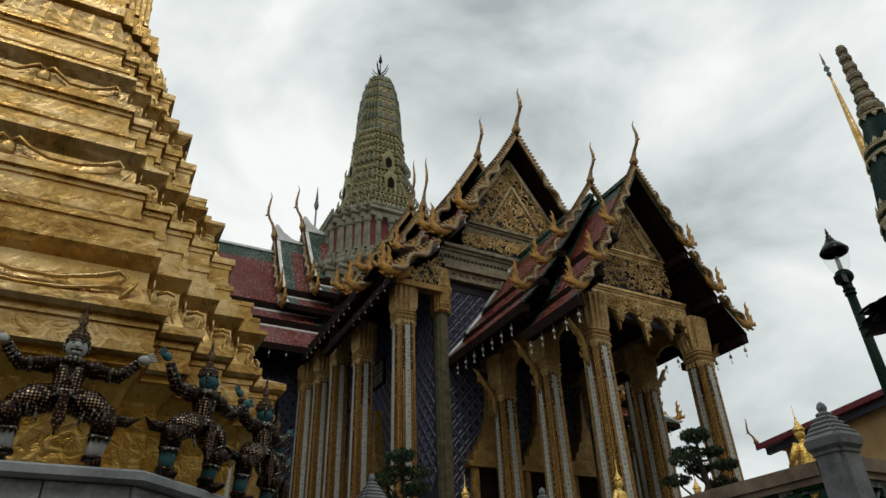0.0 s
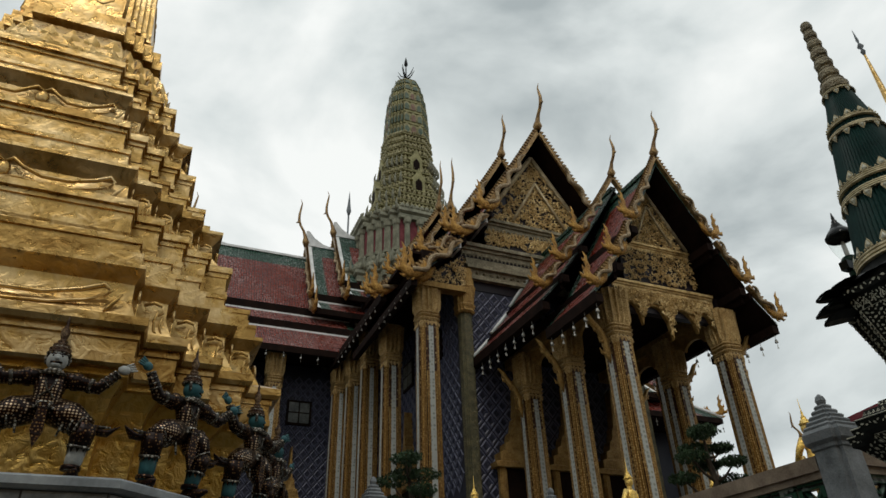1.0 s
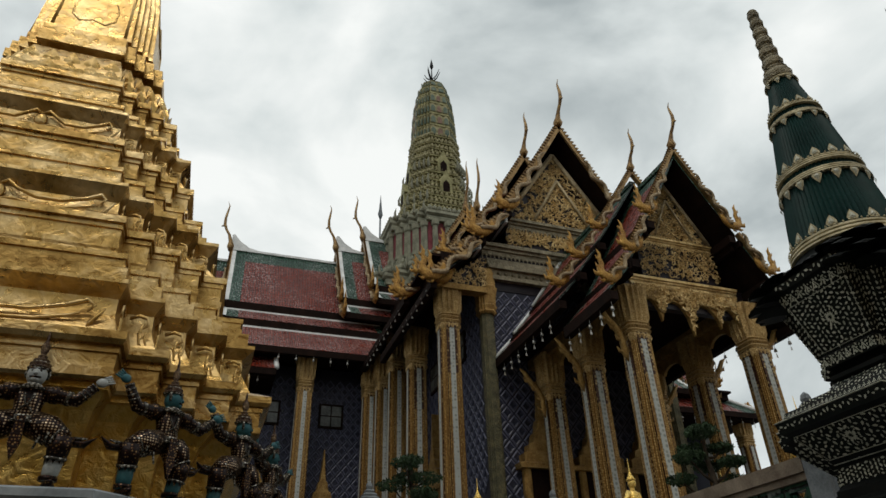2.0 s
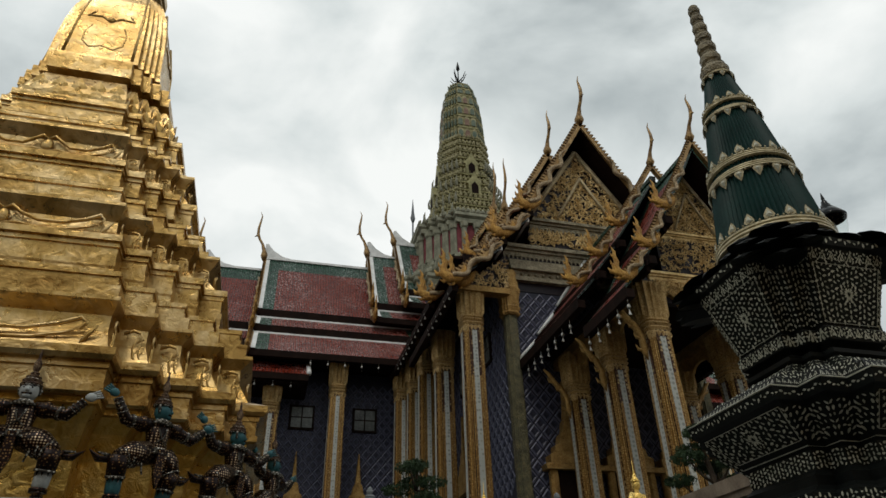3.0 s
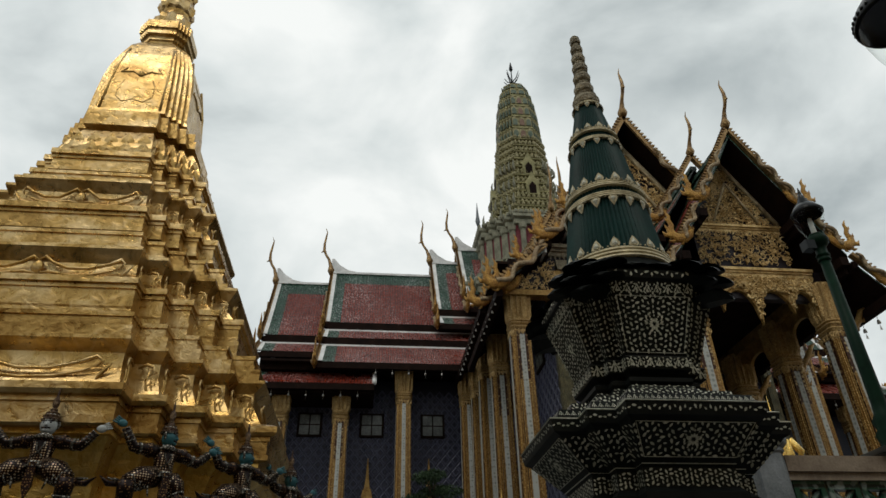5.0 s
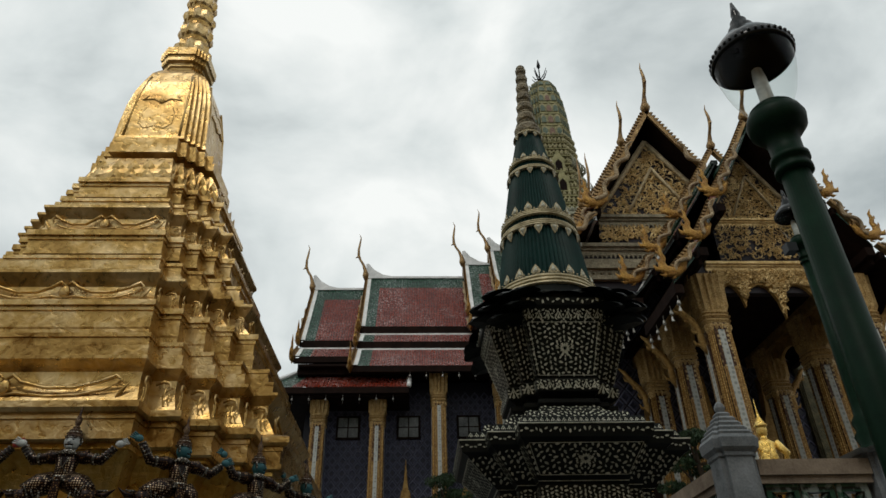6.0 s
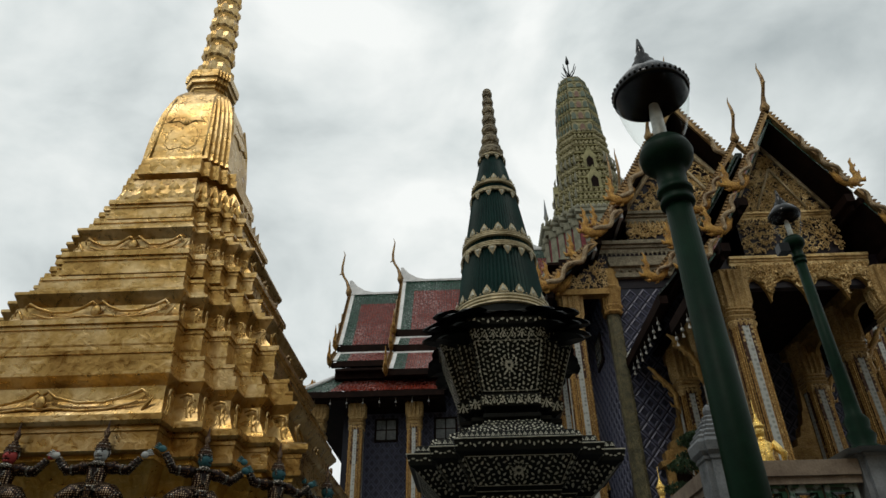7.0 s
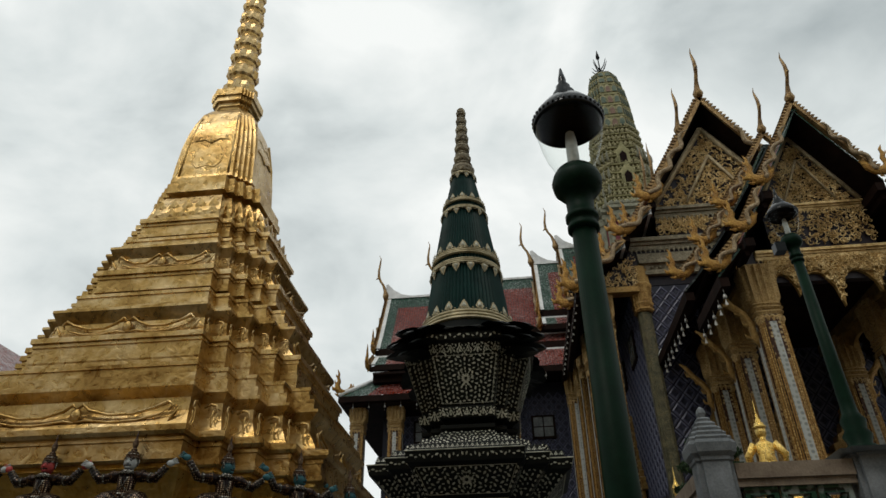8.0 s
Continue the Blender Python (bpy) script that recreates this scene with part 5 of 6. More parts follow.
    geo.lathe([(0.1, 1.585), (0.109, 1.597), (0.1, 1.608)], 14, 3, False, head)
    for s in (1, -1):
        geo.tube([(s * 0.2, -0.13, 0.86), (s * 0.24, -0.15, 0.66), (s * 0.2, -0.17, 0.46)], [0.018, 0.02, 0.012], 6, 3)
        geo.tube([(s * 0.06, -0.13, 1.16), (s * 0.02, -0.15, 1.02), (-s * 0.08, -0.13, 0.92)], 0.013, 5, 3)
    geo.lathe([(0.205, 0.77), (0.222, 0.785), (0.205, 0.8)], 16, 3, False)
    return geo


demon_white = demon_geo().mesh("demon_statue", [STATUE_SUIT, STATUE_TRIM, SKIN_WHITE, SILVER, STATUE_CROWN])
demon_teal = demon_geo(1.0).mesh("demon_statue", [STATUE_SUIT, STATUE_TRIM, SKIN_TEAL, SILVER, STATUE_CROWN])
demon_red = demon_geo().mesh("demon_statue", [STATUE_SUIT, STATUE_TRIM, SKIN_RED, SILVER, STATUE_CROWN])
for me, x, y, rot, tint in ((demon_white, -0.42, 9.12, 4, "white"), (demon_red, -2.15, 9.12, 0, "red"), (demon_white, -3.88, 9.12, 0, "white"), (demon_teal, 1.3, 9.72, 36, "teal"), (demon_teal, 2.42, 10.92, 46, "teal"), (demon_teal, 3.1, 12.7, 60, "teal")):
    st = new("demon_statue", me)
    st.matrix_basis = pose(x, y, 3.655, 0, 0, rot) @ Matrix.Diagonal((1.1, 1.1, 1.04, 1))
    tagged(st, "crowned demon statue in mosaic costume with %s skin" % tint, "statue", "demon statues round the chedi")

# ---------------- black inlaid stand with a dark green cone ----------------
PX, PY = 6.77, 2.63
stand = thing("inlaid_stand", (PX, PY, 0), "black stand inlaid with mother-of-pearl under a dark green cone", "ornamental stand")


def stand_part(name, prof, mat, label="", ratio=0.55, steps=2):
    return part(name, Geo().loft([redent(h * ratio, h, steps, z) for z, h in prof]), mat, stand, label)


def inlay(parent, z0, h0, z1, h1, rows, pitch, ratio=0.55, steps=2, seed=1, zig=False):
    """Pale leaf-shaped inlays, mirrored about the middle of each face, over one sloping side band of the stand."""
    rnd = random.Random(seed)
    geo = Geo()
    tilt = math.atan2(h1 - h0, z1 - z0)
    swing = [rnd.uniform(0, 180) for _ in range(40)]
    for r in range(rows):
        f = (r + 0.5) / rows
        half = h0 + (h1 - h0) * f + 0.004
        zz = z0 + (z1 - z0) * f
        ring = redent(half * ratio, half, steps, 0)
        for (x0, y0, _), (x1, y1, _) in zip(ring, ring[1:] + ring[:1]):
            length, ang = math.hypot(x1 - x0, y1 - y0), math.degrees(math.atan2(y1 - y0, x1 - x0))
            n = max(1, round(length / pitch))
            w = length / n
            for i in range(n):
                c = (i + 0.5) / n
                m = pose(x0 + (x1 - x0) * c, y0 + (y1 - y0) * c, zz, 0, 0, ang) @ pose(0, 0, 0, math.degrees(tilt), 0, 0)
                if zig:
                    s = w * 0.42
                    geo.add([(-s, -0.003, -s * 0.8), (-s * 0.72, -0.003, -s * 0.8), (0, -0.003, s * 0.7), (s * 0.72, -0.003, -s * 0.8), (s, -0.003, -s * 0.8), (0, -0.003, s * 1.1)], [(0, 1, 2, 5), (2, 3, 4, 5)], 0, False, m)
                    geo.add([(-s * 0.3, -0.003, -s * 0.7), (0, -0.003, -s * 0.95), (s * 0.3, -0.003, -s * 0.7), (0, -0.003, s * 0.2)], [(0, 1, 2, 3)], 0, False, m)
                    continue
                arm = min(i, n - 1 - i)
                side = 0 if 2 * i == n - 1 else 1 if 2 * i > n - 1 else -1
                a = 90 + side * swing[(arm * 7 + r * 3) % 40]
                s = w * (0.34 + 0.16 * ((arm * 5 + r * 2) % 3) / 2)
                lift = (0.3 if arm % 2 else -0.1) * w + rnd.uniform(-0.06, 0.06) * w
                turn = m @ Matrix.Translation((rnd.uniform(-0.08, 0.08) * w, -0.003, lift)) @ pose(0, 0, 0, 0, a, 0)
                geo.add([(-s, 0, 0), (-s * 0.4, 0, -s * 0.48), (s * 0.3, 0, -s * 0.4), (s, 0, 0), (s * 0.3, 0, s * 0.4), (-s * 0.4, 0, s * 0.48)], [(0, 1, 2, 3, 4, 5)], 0, False, turn)
    return tagged(part("inlay", geo, PEARL, parent, "pale mother-of-pearl inlay"), kind="stuff")


stand_part("pedestal", [(-0.05, 1.0), (0.3, 1.0), (0.32, 0.8), (2.2, 0.8), (2.24, 0.9), (2.36, 0.92)], MARBLE, "grey marble pedestal")
foot = stand_part("foot", [(2.36, 0.74), (2.5, 0.74), (2.53, 0.66), (2.56, 0.62), (2.62, 0.62), (2.66, 0.57), (2.78, 0.57)], BLACK_WOOD)
inlay(foot, 2.37, 0.74, 2.49, 0.74, 4, 0.034, seed=2)
inlay(foot, 2.66, 0.57, 2.77, 0.57, 4, 0.034, seed=3)
tray = stand_part("tray", [(2.78, 0.56), (2.82, 0.6), (3.02, 0.8), (3.04, 0.84), (3.12, 0.86), (3.14, 0.8), (3.2, 0.78), (3.21, 0.68), (3.27, 0.66)], BLACK_WOOD, "black tray inlaid with pale flowers")
inlay(tray, 2.83, 0.61, 3.01, 0.79, 6, 0.041, seed=4)
inlay(tray, 3.045, 0.841, 3.115, 0.859, 1, 0.034, seed=5)
inlay(tray, 3.145, 0.8, 3.195, 0.78, 1, 0.04, seed=6, zig=True)
inlay(tray, 3.215, 0.68, 3.265, 0.66, 2, 0.03, seed=7)
for zz, q in ((3.122, 0.862), (2.8, 0.582)):
    part("rim", Geo().loft([redent(q * 0.55, q, 2, zz), redent(q * 0.55, q + 0.005, 2, zz + 0.004), redent(q * 0.55, q, 2, zz + 0.008)]), PEARL, tray, "pale inlaid rim line")
neck = stand_part("neck", [(3.27, 0.54), (3.33, 0.47), (3.4, 0.41), (3.42, 0.43), (3.45, 0.43), (3.47, 0.38), (3.49, 0.4)], BLACK_WOOD)
inlay(neck, 3.275, 0.535, 3.395, 0.415, 4, 0.034, seed=8)
bowl = stand_part("bowl", [(3.49, 0.4), (3.51, 0.44), (3.6, 0.45), (3.62, 0.42), (4.15, 0.59), (4.17, 0.61), (4.23, 0.62), (4.25, 0.57)], BLACK_WOOD, "flaring black bowl inlaid with pale flowers")
inlay(bowl, 3.515, 0.442, 3.595, 0.45, 1, 0.07, seed=9, zig=True)
inlay(bowl, 3.515, 0.444, 3.595, 0.452, 3, 0.03, seed=19)
inlay(bowl, 3.63, 0.424, 4.05, 0.559, 11, 0.039, seed=10)
inlay(bowl, 4.05, 0.559, 4.14, 0.588, 1, 0.075, seed=11, zig=True)
inlay(bowl, 4.05, 0.561, 4.14, 0.59, 3, 0.03, seed=21)
inlay(bowl, 4.175, 0.611, 4.225, 0.62, 1, 0.04, seed=12)


def panel(parent, z0, h0, z1, h1, ratio, petals):
    """A bordered panel with a rosette inlaid on each broad face."""
    for q in range(4):
        geo = Geo()
        corners = [(-h0 * ratio * 0.92, -h0 - 0.003, z0), (h0 * ratio * 0.92, -h0 - 0.003, z0), (h1 * ratio * 0.92, -h1 - 0.003, z1), (-h1 * ratio * 0.92, -h1 - 0.003, z1)]
        for a, b in zip(corners, corners[1:] + corners[:1]):
            geo.tube([a, b], 0.0024, 4)
        zc, hc = (z0 + z1) / 2, (h0 + h1) / 2
        tilt = math.degrees(math.atan2(h1 - h0, z1 - z0))
        for k in range(petals):
            m = pose(0, -hc - 0.006, zc, tilt, 0, 0) @ pose(0, 0, 0, 0, 360 * k / petals, 0)
            for r0, r1, w in ((0.012, 0.045, 0.009), (0.052, 0.075, 0.006)):
                geo.add([(r0, 0, 0), ((r0 + r1) / 2, 0, -w), (r1, 0, 0), ((r0 + r1) / 2, 0, w)], [(0, 1, 2, 3)], 0, False, m)
        part("panel_inlay", geo, PEARL, parent, "pale bordered panel with a rosette", pose(0, 0, 0, 0, 0, 90 * q))


panel(bowl, 3.64, 0.428, 4.04, 0.556, 0.55, 12)
panel(tray, 2.835, 0.615, 3.01, 0.79, 0.55, 12)
# drooping flat leaves layered at the corners of the bowl's rim
sect = [(0.08, 0.0, 0.09, 0.018), (-0.04, 0.01, 0.14, 0.02), (-0.13, 0.012, 0.15, 0.02), (-0.2, 0.004, 0.125, 0.018), (-0.25, -0.012, 0.08, 0.016), (-0.275, -0.026, 0.03, 0.012)]
droop = Geo().loft([[(-w, y, z), (0, y, z + th), (w, y, z), (0, y, z - th)] for y, z, w, th in sect]).mesh("curled_leaf", [BLACK_WOOD])
for q in range(4):
    for a, r0, zz in ((-40, 0.38, 4.3), (-20, 0.5, 4.3), (0, 0.58, 4.3), (20, 0.5, 4.3), (40, 0.38, 4.3), (-14, 0.59, 4.225), (12, 0.6, 4.235), (-3, 0.62, 4.16), (17, 0.57, 4.15), (-18, 0.57, 4.14), (4, 0.58, 4.07)):
        part("curled_leaf", droop, BLACK_WOOD, stand, "", pose(0, 0, 0, 0, 0, 45 + 90 * q + a * 0.8) @ Matrix.Translation((0, -r0, zz)))
part("lid", Geo().lathe([(0.56, 4.25), (0.57, 4.3), (0.53, 4.34), (0.46, 4.38), (0.45, 4.45)], 28), BLACK_WOOD, stand)
CONE = [(0.44, 4.44), (0.425, 4.6), (0.395, 4.85), (0.36, 5.1), (0.325, 5.35), (0.262, 5.75), (0.195, 6.12), (0.15, 6.34), (0.12, 6.5)]


def cone_r(z):
    for (p, a), (q, b) in zip(CONE, CONE[1:]):
        if a <= z <= b:
            return p + (q - p) * (z - a) / (b - a)
    return CONE[-1][0]


cone = part("cone", Geo().loft([[(r * (1 if i % 2 else 0.955) * math.cos(math.pi * i / 64), r * (1 if i % 2 else 0.955) * math.sin(math.pi * i / 64), z) for i in range(128)] for r, z in CONE]), CONE_GREEN, stand, "dark teal ribbed cone")
leaf = Geo().add([(-0.4, 0, 0), (0.4, 0, 0), (0.62, -0.06, 0.3), (0.4, -0.08, 0.75), (0, -0.06, 1.3), (-0.4, -0.08, 0.75), (-0.62, -0.06, 0.3)], [(0, 1, 2, 3, 4, 5, 6)], 0)
leaf.add([(-0.36, -0.1, 0.3), (0, -0.1, 0.1), (0.36, -0.1, 0.3), (0, -0.12, 0.98), (0, -0.26, 0.4)], [(0, 1, 4), (1, 2, 4), (2, 3, 4), (3, 0, 4)], 1)
leaf = leaf.mesh("gilt_leaf", [PALE_GILT, PEARL])
for z0, z1, n, sc, up in ((4.46, 4.57, 18, 0.07, True), (5.25, 5.32, 15, 0.066, True), (5.12, 5.19, 16, 0.066, False), (6.0, 6.05, 12, 0.05, True), (5.88, 5.93, 12, 0.05, False), (6.44, 6.48, 9, 0.042, False)):
    r0, r1 = cone_r(z0), cone_r(z1)
    d = (z1 - z0) / 6
    prof = []
    for k in range(3):
        rr = r0 + (r1 - r0) * k / 3
        prof += [(rr + 0.008, z0 + 2 * k * d), (rr + 0.026 - 0.003 * k, z0 + (2 * k + 0.5) * d), (rr + 0.024 - 0.003 * k, z0 + (2 * k + 1.4) * d)]
    bp = part("band", Geo().lathe(prof + [(r1, z1 + 0.004)], 48, 0, False), PALE_GILT, cone, "pale gilt band")
    teeth = Geo()
    for i in range(int(r0 * 150)):
        teeth.ball((0, -r0 - 0.014, z1 if up else z0), 0.009, 0, 6, 4, m=pose(0, 0, 0, 0, 0, 360 * i / int(r0 * 150)))
    tagged(part("beading", teeth, PALE_GILT, bp), kind="stuff")
    for i in range(n):
        at = pose(0, 0, 0, 0, 0, 360 * (i + 0.5 * (not up)) / n)
        if up:
            at = at @ pose(0, -r1 - 0.012, z1, -9, 0, 0) @ Matrix.Diagonal((sc, sc, sc * 1.15, 1))
        else:
            at = at @ pose(0, -r0 - 0.022, z0, 188, 0, 0) @ Matrix.Diagonal((sc, -sc, sc * 1.15, 1))
        part("gilt_leaf", leaf, PALE_GILT, bp, "", at)
prof = []
z, r = 6.48, 0.135
for k in range(7):
    h = 0.2 if k == 0 else 0.17 - k * 0.007
    prof += [(r * 0.7, z), (r * 0.95, z + h * 0.15), (r * 1.03, z + h * 0.45), (r * 0.8, z + h * 0.72), (r * 0.86, z + h * 0.8), (r * 0.66, z + h * 0.95)]
    z, r = z + h, r * (0.74 if k == 0 else 0.9)
part("finial", Geo().lathe(prof + [(0.012, z + 0.01)], 18, 0, False), STONE_GOLD, stand, "pale ringed finial")


# ---------------- street lamps ----------------
def street_lamp(base, height, label, spot=False):
    """height: from the base to the neck under the globe."""
    lamp = thing("street_lamp", base, label, "street lamp", "green street lamps")
    top = height
    part("pole", Geo().lathe([(0.2, 0), (0.2, 0.08), (0.15, 0.12), (0.19, 0.24), (0.14, 0.32), (0.17, 0.44), (0.11, 0.54), (0.1, 0.7), (0.093, 1.2), (0.076, top - 0.42)], 28), LAMP_GREEN, lamp, "dark green tapered pole")
    part("collar", Geo().lathe([(0.08, top - 0.44), (0.1, top - 0.43), (0.1, top - 0.4), (0.088, top - 0.39), (0.088, top - 0.36), (0.105, top - 0.35), (0.105, top - 0.32), (0.086, top - 0.31), (0.09, top - 0.18), (0.115, top - 0.16), (0.155, top - 0.11), (0.165, top - 0.05), (0.15, top + 0.0), (0.125, top + 0.02), (0.13, top + 0.035), (0.105, top + 0.06)], 30), LAMP_GREEN, lamp, "bulging green collar")
    globe = part("globe", Geo().loft([[(r * math.cos(math.pi * i / 20), r * math.sin(math.pi * i / 20), top + zz) for i in range(40)] for r, zz in ((0.1, 0.05), (0.135, 0.085), (0.175, 0.17), (0.205, 0.27), (0.225, 0.37), (0.234, 0.46))], 0, True, False), GLASS, lamp, "clear glass globe")
    globe.visible_shadow = False
    part("bulb", Geo().lathe([(0.036, top + 0.05), (0.042, top + 0.12), (0.04, top + 0.3), (0.03, top + 0.38), (0.01, top + 0.4)], 14), BELL_METAL, lamp, "white bulb")
    part("reflector", Geo().lathe([(0.228, top + 0.45), (0.22, top + 0.53), (0.18, top + 0.6), (0.1, top + 0.66)], 32), LAMP_BLACK, lamp, "dark inner shade")
    cap = part("cap", Geo().lathe([(0.236, top + 0.45), (0.247, top + 0.46), (0.247, top + 0.49), (0.225, top + 0.55), (0.16, top + 0.64), (0.11, top + 0.67), (0.11, top + 0.70), (0.08, top + 0.73), (0.08, top + 0.76), (0.048, top + 0.80), (0.052, top + 0.83), (0.026, top + 0.87), (0.03, top + 0.90), (0.008, top + 1.02)], 32), LAMP_BLACK, lamp, "black domed cap")
    knob = Geo().ball((0, 0, 0), 0.0125, 0, 6, 5, (1, 1, 1.5)).mesh("rim_bead", [LAMP_BLACK])
    for i in range(40):
        part("rim_bead", knob, LAMP_BLACK, cap, "", pose(0.244 * math.cos(2 * math.pi * i / 40), 0.244 * math.sin(2 * math.pi * i / 40), top + 0.497))
    if spot:
        part("spotlight", Geo().box(-0.32, -0.16, -0.14, 0.02, top - 0.28, top - 0.12).tube([(-0.2, 0, top - 0.2), (0, 0, top - 0.2)], 0.02, 6), LAMP_BLACK, lamp, "small black spotlight")
    return lamp


thing("lamp_block", (7.70, 0.12, 0), "square stone block under a street lamp", "stone block", geo=Geo().box(-0.3, 0.3, -0.3, 0.3, -0.02, 0.95).box(-0.34, 0.34, -0.34, 0.34, 0.95, 1.05), mats=GRANITE)
street_lamp((7.70, 0.12, 1.05), 4.43 - 1.05, "dark green street lamp with a clear glass globe")
street_lamp((11.80, 6.2, 4.06), 7.5 - 4.06, "dark green street lamp standing on the balustrade", True)

# ---------------- balustrade of the terrace ----------------
rail_fence = thing("balustrade", (0, 0, 0), "weathered stone balustrade with pointed posts round the terrace", "balustrade")


def bal_post(x, y, tall=True):
    post = part("post", Geo().loft([redent(0.18, 0.245, 1, TERRACE - 0.02, x, y), redent(0.17, 0.235, 1, 3.98, x, y), redent(0.19, 0.255, 1, 4.0, x, y), redent(0.19, 0.255, 1, 4.05, x, y)]), GRANITE, rail_fence, "grey stone post")
    prof = [(4.05, 0.26), (4.1, 0.3), (4.22, 0.315), (4.27, 0.285)]
    if tall:
        zz, h = 4.27, 0.27
        for k in range(5):
            prof += [(zz, h), (zz + 0.035, h + 0.01), (zz + 0.06, h - 0.01), (zz + 0.07, h - 0.042)]
            zz, h = zz + 0.075, h - 0.046
        prof += [(4.66, 0.05), (4.7, 0.06), (4.76, 0.045), (4.8, 0.01)]
    else:
        prof = [(4.03, 0.33), (4.06, 0.42)]
    part("cap", Geo().loft([redent(q * 0.75, q, 1, zz, x, y) for zz, q in prof]), GRANITE if tall else MARBLE, post, "stepped pointed stone cap" if tall else "flat stone cap")


def bal_rail(x0, y0, x1, y1):
    length, ang = math.hypot(x1 - x0, y1 - y0), math.degrees(math.atan2(y1 - y0, x1 - x0))
    m = pose(x0, y0, 0, 0, 0, ang)
    part("rail", Geo().box(0.25, length - 0.25, -0.17, 0.17, 3.76, 3.96).box(0.25, length - 0.25, -0.13, 0.13, 3.66, 3.76), SANDSTONE, rail_fence, "brown sandstone rail", m)
    part("kerb", Geo().box(0.25, length - 0.25, -0.17, 0.17, TERRACE - 0.02, 3.12), SANDSTONE, rail_fence, "", m)
    n = max(1, round((length - 0.6) / 0.5))
    for i in range(n):
        x = 0.3 + (length - 0.6) * (i + 0.5) / n
        w = (length - 0.6) / n * 0.46
        part("green_block", Geo().box(x - w, x - w * 0.7, -0.08, 0.08, 3.12, 3.66).box(x + w * 0.7, x + w, -0.08, 0.08, 3.12, 3.66).box(x - w * 0.7, x + w * 0.7, -0.08, 0.08, 3.12, 3.2).box(x - w * 0.7, x + w * 0.7, -0.08, 0.08, 3.56, 3.66)
             .tube([(x - w * 0.7, 0, 3.2), (x + w * 0.7, 0, 3.56)], 0.05, 6).tube([(x + w * 0.7, 0, 3.2), (x - w * 0.7, 0, 3.56)], 0.05, 6), TILE_GREEN, rail_fence, "openwork green ceramic block", m)


posts = [(9.8, 6.2), (11.8, 6.2), (15.2, 6.2), (18.6, 6.2), (22.4, 6.2), (26.4, 6.2)]
for k, (x, y) in enumerate(posts):
    bal_post(x, y, k != 1)
for (a, b), (c, d) in zip(posts, posts[1:]):
    bal_rail(a, b, c, d)
bal_rail(9.8, 6.2, 9.8, 12.7)
for x in (9.1, 5.05, 0.9):
    bal_post(x, 12.7)
bal_rail(5.05, 12.7, 9.1, 12.7)
bal_rail(0.9, 12.7, 5.05, 12.7)


# ---------------- gilded guardian figures on the terrace ----------------
def kinnara_geo():
    """Gilded standing figure with a spired crown and a flaring tail: one mesh, base at z = 0, facing -y."""
    geo = Geo().lathe([(0.34, 0), (0.34, 0.25), (0.28, 0.28), (0.28, 0.5), (0.33, 0.54), (0.33, 0.6)], 8, 0, False)
    for s in (1, -1):
        geo.tube([(s * 0.1, 0, 0.6), (s * 0.13, 0.03, 0.95), (s * 0.1, 0, 1.3)], [0.07, 0.09, 0.13], 9)
        geo.tube([(s * 0.17, 0, 1.7), (s * 0.32, 0.02, 1.52), (s * 0.3, -0.16, 1.36), (s * 0.08, -0.24, 1.46)], [0.075, 0.065, 0.055, 0.04], 8)
    geo.tube([(0, 0, 1.22), (0, 0, 1.36), (0, 0, 1.52), (0, 0, 1.68), (0, 0, 1.76)], [0.2, 0.17, 0.14, 0.19, 0.07], 12, 0, True, None, 0.75)
    geo.tube([(0, 0.1, 1.2), (0, 0.28, 1.1), (0, 0.4, 1.25), (0, 0.4, 1.45), (0, 0.46, 1.62)], [0.13, 0.13, 0.1, 0.06, 0.01], 8)
    geo.tube([(0, 0, 1.72), (0, 0, 1.82)], 0.06, 8)
    geo.ball((0, -0.01, 1.9), 0.105, 0, 12, 9, (0.95, 1, 1.15))
    geo.lathe([(0.11, 1.95), (0.125, 1.98), (0.085, 2.01), (0.09, 2.03), (0.05, 2.06), (0.052, 2.09), (0.022, 2.13), (0.024, 2.16), (0.01, 2.22), (0.004, 2.42)], 12)
    return geo


KIN = kinnara_geo().mesh("guardian_figure", [GOLD_BRIGHT])
for x, y, rot in ((11.0, 7.5, 165), (10.45, 11.7, 20), (7.9, 14.05, 0), (12.9, 11.8, -20)):
    fig = new("guardian_figure", KIN)
    fig.matrix_basis = pose(x, y, TERRACE - 0.005, 0, 0, rot) @ Matrix.Diagonal((0.84, 0.84, 0.99, 1))
    tagged(fig, "gilded guardian figure with spired crown on the terrace", "statue", "gilded figures on the terrace")


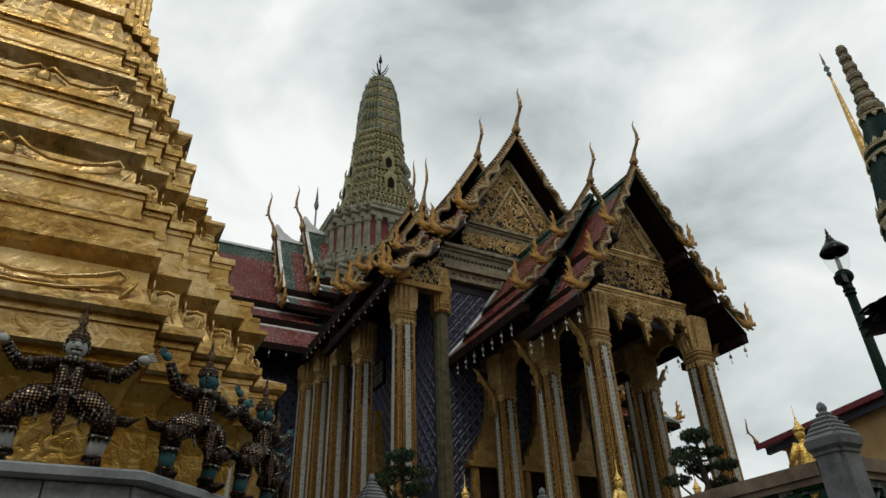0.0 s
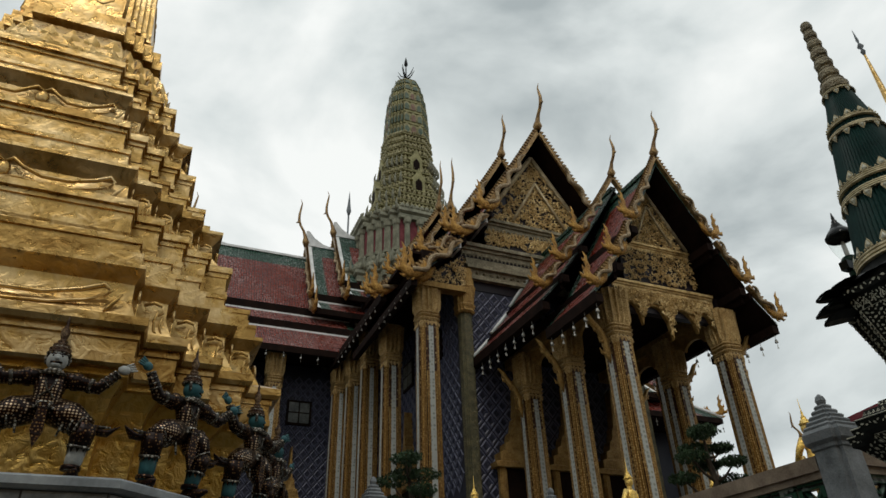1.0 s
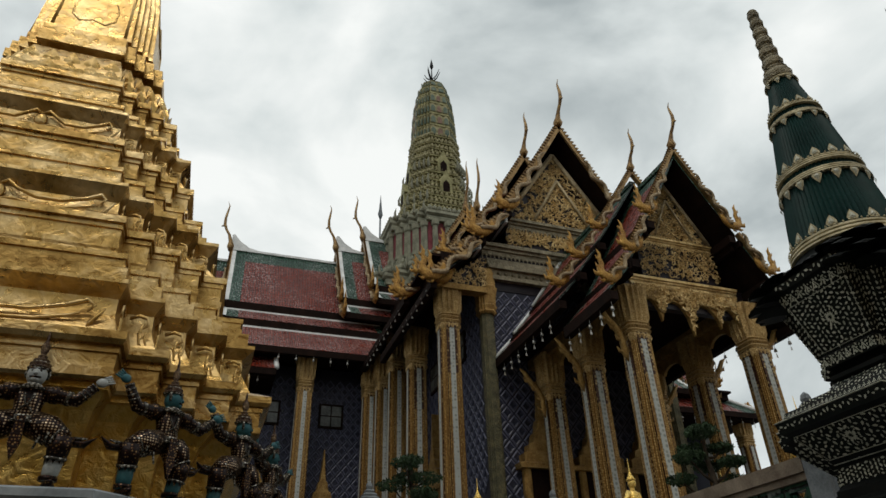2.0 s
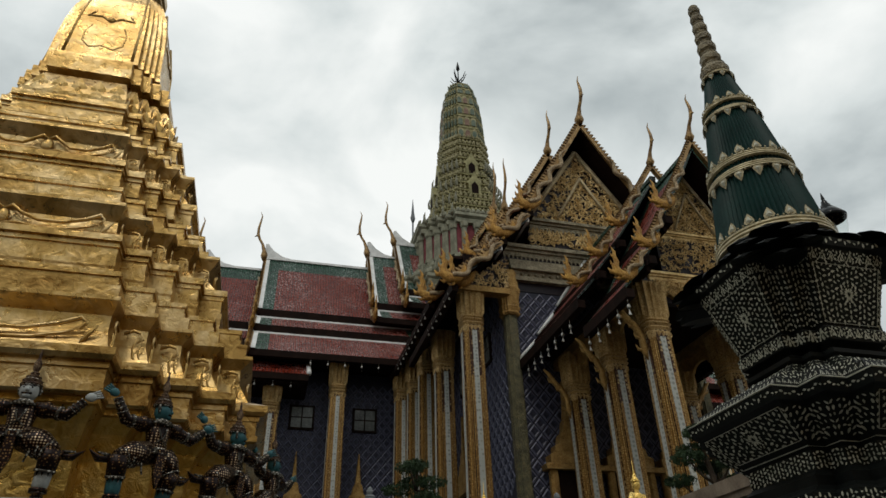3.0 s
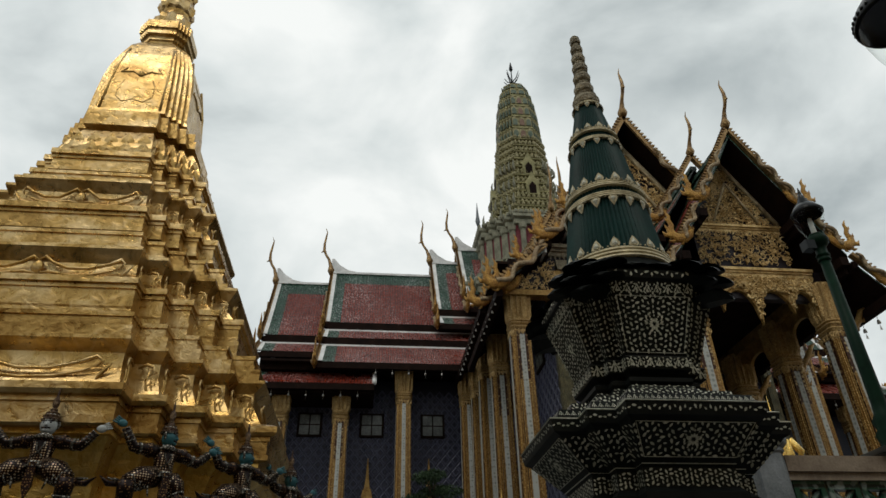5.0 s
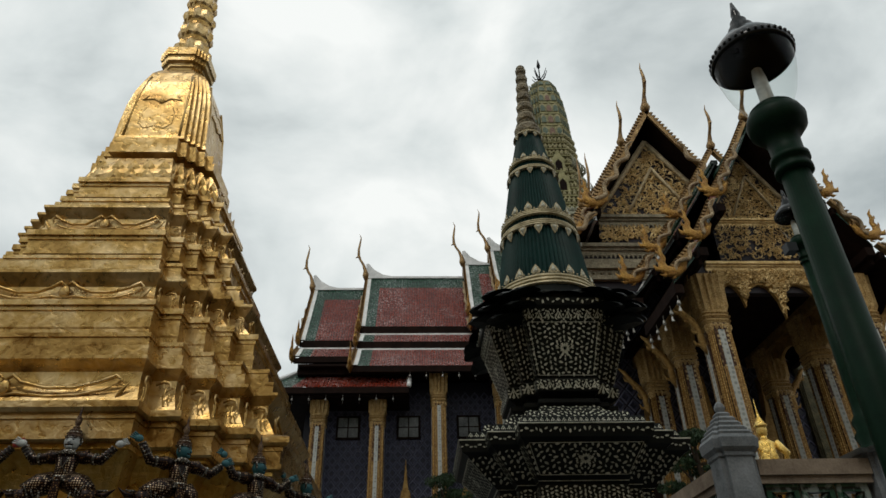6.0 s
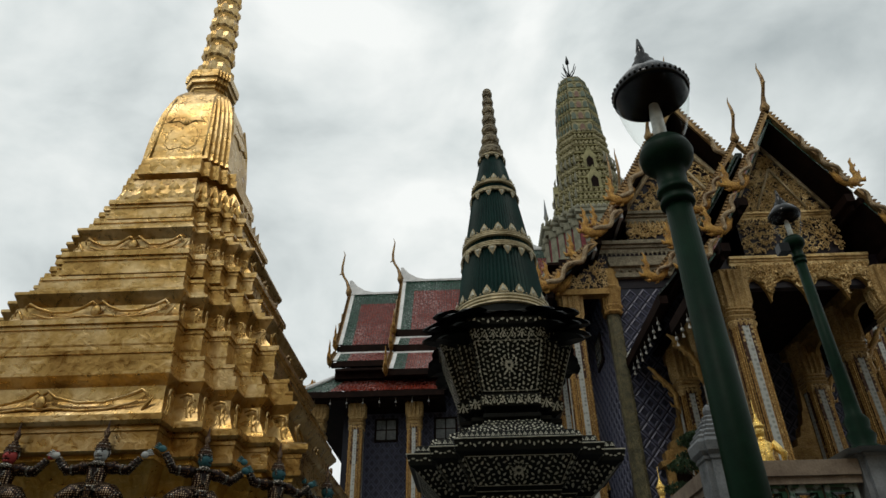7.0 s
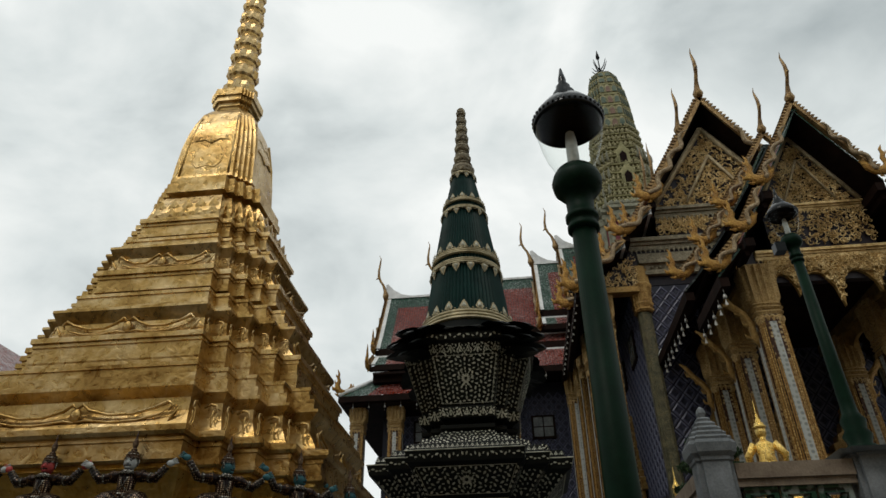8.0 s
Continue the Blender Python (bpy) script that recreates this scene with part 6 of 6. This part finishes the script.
# ---------------- clipped trees in pots ----------------
def clipped_tree(x, y, base, height, spread, seed, label):
    rnd = random.Random(seed)
    tree = thing("clipped_tree", (x, y, base), label, "tree", "clipped trees on the terrace")
    part("pot", Geo().lathe([(0.3, 0), (0.34, 0.06), (0.42, 0.3), (0.46, 0.52), (0.5, 0.56), (0.5, 0.62), (0.42, 0.62)], 20), GRANITE, tree, "grey stone pot")
    tg = Geo()
    trunk = [(0, 0, 0.55), (0.1, 0.02, 0.55 + height * 0.15), (-0.08, 0, 0.55 + height * 0.32), (0.08, 0, 0.55 + height * 0.5), (0.0, 0, 0.55 + height * 0.75), (0.02, 0, 0.55 + height)]
    tg.tube(trunk, [0.09, 0.08, 0.075, 0.06, 0.045, 0.02], 8)
    pads = []
    for k in range(9):
        a = k * 2.4 + rnd.uniform(-0.4, 0.4)
        f = 0.5 + 0.5 * k / 8
        r = spread * (1.25 - 1.3 * (f - 0.5)) * rnd.uniform(0.75, 1.05) if k < 8 else 0.0
        c = Vector((math.cos(a) * r, math.sin(a) * r, 0.55 + height * f + rnd.uniform(-0.05, 0.05)))
        start = Vector(trunk[min(4, int(f * 5))])
        tg.tube([start, (start + c) / 2 + Vector((0, 0, -0.06)), c], [0.035, 0.025, 0.012], 5)
        pads.append((c, spread * rnd.uniform(0.56, 0.74)))
    part("trunk", tg, BARK, tree, "dark twisted trunk and branches")
    lg = Geo()
    for c, r in pads:
        for _ in range(520):
            d = Vector((rnd.gauss(0, 1), rnd.gauss(0, 1), rnd.gauss(0, 1))).normalized() * r * rnd.uniform(0.55, 1.05)
            p = c + Vector((d.x, d.y, d.z * 0.36 + 0.04))
            s = rnd.uniform(0.02, 0.045)
            m = Matrix.Translation(p) @ Euler((rnd.uniform(0, 6), rnd.uniform(0, 6), rnd.uniform(0, 6))).to_matrix().to_4x4()
            lg.add([(-s, 0, 0), (0, -s * 0.5, 0.0), (s * 1.3, 0, 0), (0, s * 0.5, 0.01)], [(0, 1, 2, 3)], 0, False, m)
    tagged(part("crown", lg, FOLIAGE, tree, "dense clipped pads of dark leaves"), kind="stuff")


clipped_tree(10.75, 9.6, TERRACE, 1.78, 0.44, 5, "small clipped tree with cloud-shaped pads in a pot")
clipped_tree(6.3, 14.0, TERRACE, 2.1, 0.52, 8, "clipped pine-like tree with flat pads in a pot")

# ---------------- farther buildings ----------------
far = thing("gilded_spire", (34.5, 14.5, 0), "slender gilded spire of a distant chedi", "spire")
part("base", Geo().loft([redent(h * 0.55, h, 3, z) for z, h in ((0, 5.0), (6, 4.4), (6.2, 3.6), (11, 2.8), (11.2, 2.2), (15, 1.3), (16, 0.9))]), GOLD, far)
prof = []
z, r = 16.0, 0.75
while z < 23.2:
    h = 0.55
    prof += [(r * 0.82, z), (r, z + h * 0.3), (r, z + h * 0.55), (r * 0.8, z + h * 0.9)]
    z, r = z + h, r * 0.945
part("spire", Geo().lathe(prof + [(0.27, z + 0.1), (0.06, 30.4)], 14, 0, False), GOLD, far)
part("tip", Geo().lathe([(0.05, 30.4), (0.14, 30.7), (0.05, 30.9), (0.18, 31.1), (0.04, 31.4), (0.08, 31.6), (0.01, 32.5)], 10), GRANITE, far)


def gabled_hall(name, at, half, depth, eave, ridge, wall_mat, label):
    hall = thing(name, at, label, "building")
    part("wall", Geo().add([(-half, y, z) for y in (0, depth) for z in (0, eave)] + [(half, y, z) for y in (0, depth) for z in (0, eave)] + [(0, 0, ridge), (0, depth, ridge)],
                           [(0, 4, 5, 8, 1), (2, 3, 9, 7, 6), (0, 1, 3, 2), (4, 6, 7, 5), (0, 2, 6, 4)]), wall_mat, hall)
    for s in (1, -1):
        rg = Geo()
        sl = (ridge - eave) / half
        rg.add([(s * x, y, zz + d) for d in (0.0, 0.12) for y in (-0.9, depth + 0.9) for x, zz in ((0, ridge + 0.02), (half + 1.4, eave - 1.4 * sl))],
               [(0, 1, 3, 2), (4, 6, 7, 5), (0, 4, 5, 1), (2, 3, 7, 6), (1, 5, 7, 3), (0, 2, 6, 4)], 0)
        roof = part("roof", rg, TILE_RED, hall, "red tiled roof")
        vg = Geo().add([(s * x, y, zz + d) for d in (-0.2, 0.14) for y in (-1.0, -0.85) for x, zz in ((0, ridge), (half + 1.4, eave - 1.4 * sl))], [(0, 1, 3, 2), (4, 6, 7, 5), (0, 4, 5, 1), (2, 3, 7, 6), (1, 5, 7, 3), (0, 2, 6, 4)])
        part("verge", vg, MAROON, roof)
        # dark strip added below the verge to stand for the overhang's shade
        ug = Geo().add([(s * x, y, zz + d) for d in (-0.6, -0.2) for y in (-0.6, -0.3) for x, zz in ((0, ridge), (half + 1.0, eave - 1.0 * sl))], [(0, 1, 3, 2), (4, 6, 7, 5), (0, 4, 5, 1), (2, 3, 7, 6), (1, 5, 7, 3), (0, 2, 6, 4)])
        part("verge_shade", ug, SHADOW_BLUE, roof)
        part("chofa", CHOFA, BARGE, roof, "gilded horn finial", Matrix.Translation((s * (half + 1.3), -0.9, eave - 1.4 * sl + 0.3)) @ pose(0, 0, 0, 0, 0, 90 * s) @ Matrix.Diagonal((0.62, 0.62, 0.62, 1)))
    return hall


gabled_hall("ochre_hall", pose(40, 16, 0, 0, 0, -90), 12.6, 18, 12.95, 14.1, OCHRE, "ochre hall with a red tiled roof beyond the terrace")
gabled_hall("slate_hall", pose(-33, 31, 0), 10.5, 20, 16.1, 23.6, SHADOW_BLUE, "dark grey hall with a red roof edge")

# unseen walls added behind the camera to close the court and block low skylight
for name, x0, x1, y0, y1, h in (("unseen_wall_south", -45, 60, -24, -19, 18), ("unseen_wall_west", -45, -38, -19, 30, 16)):
    thing(name, (0, 0, 0), "plain unseen wall added to block low sky light", "wall", kind="structure", geo=Geo().box(x0, x1, y0, y1, -0.05, h), mats=OCHRE)
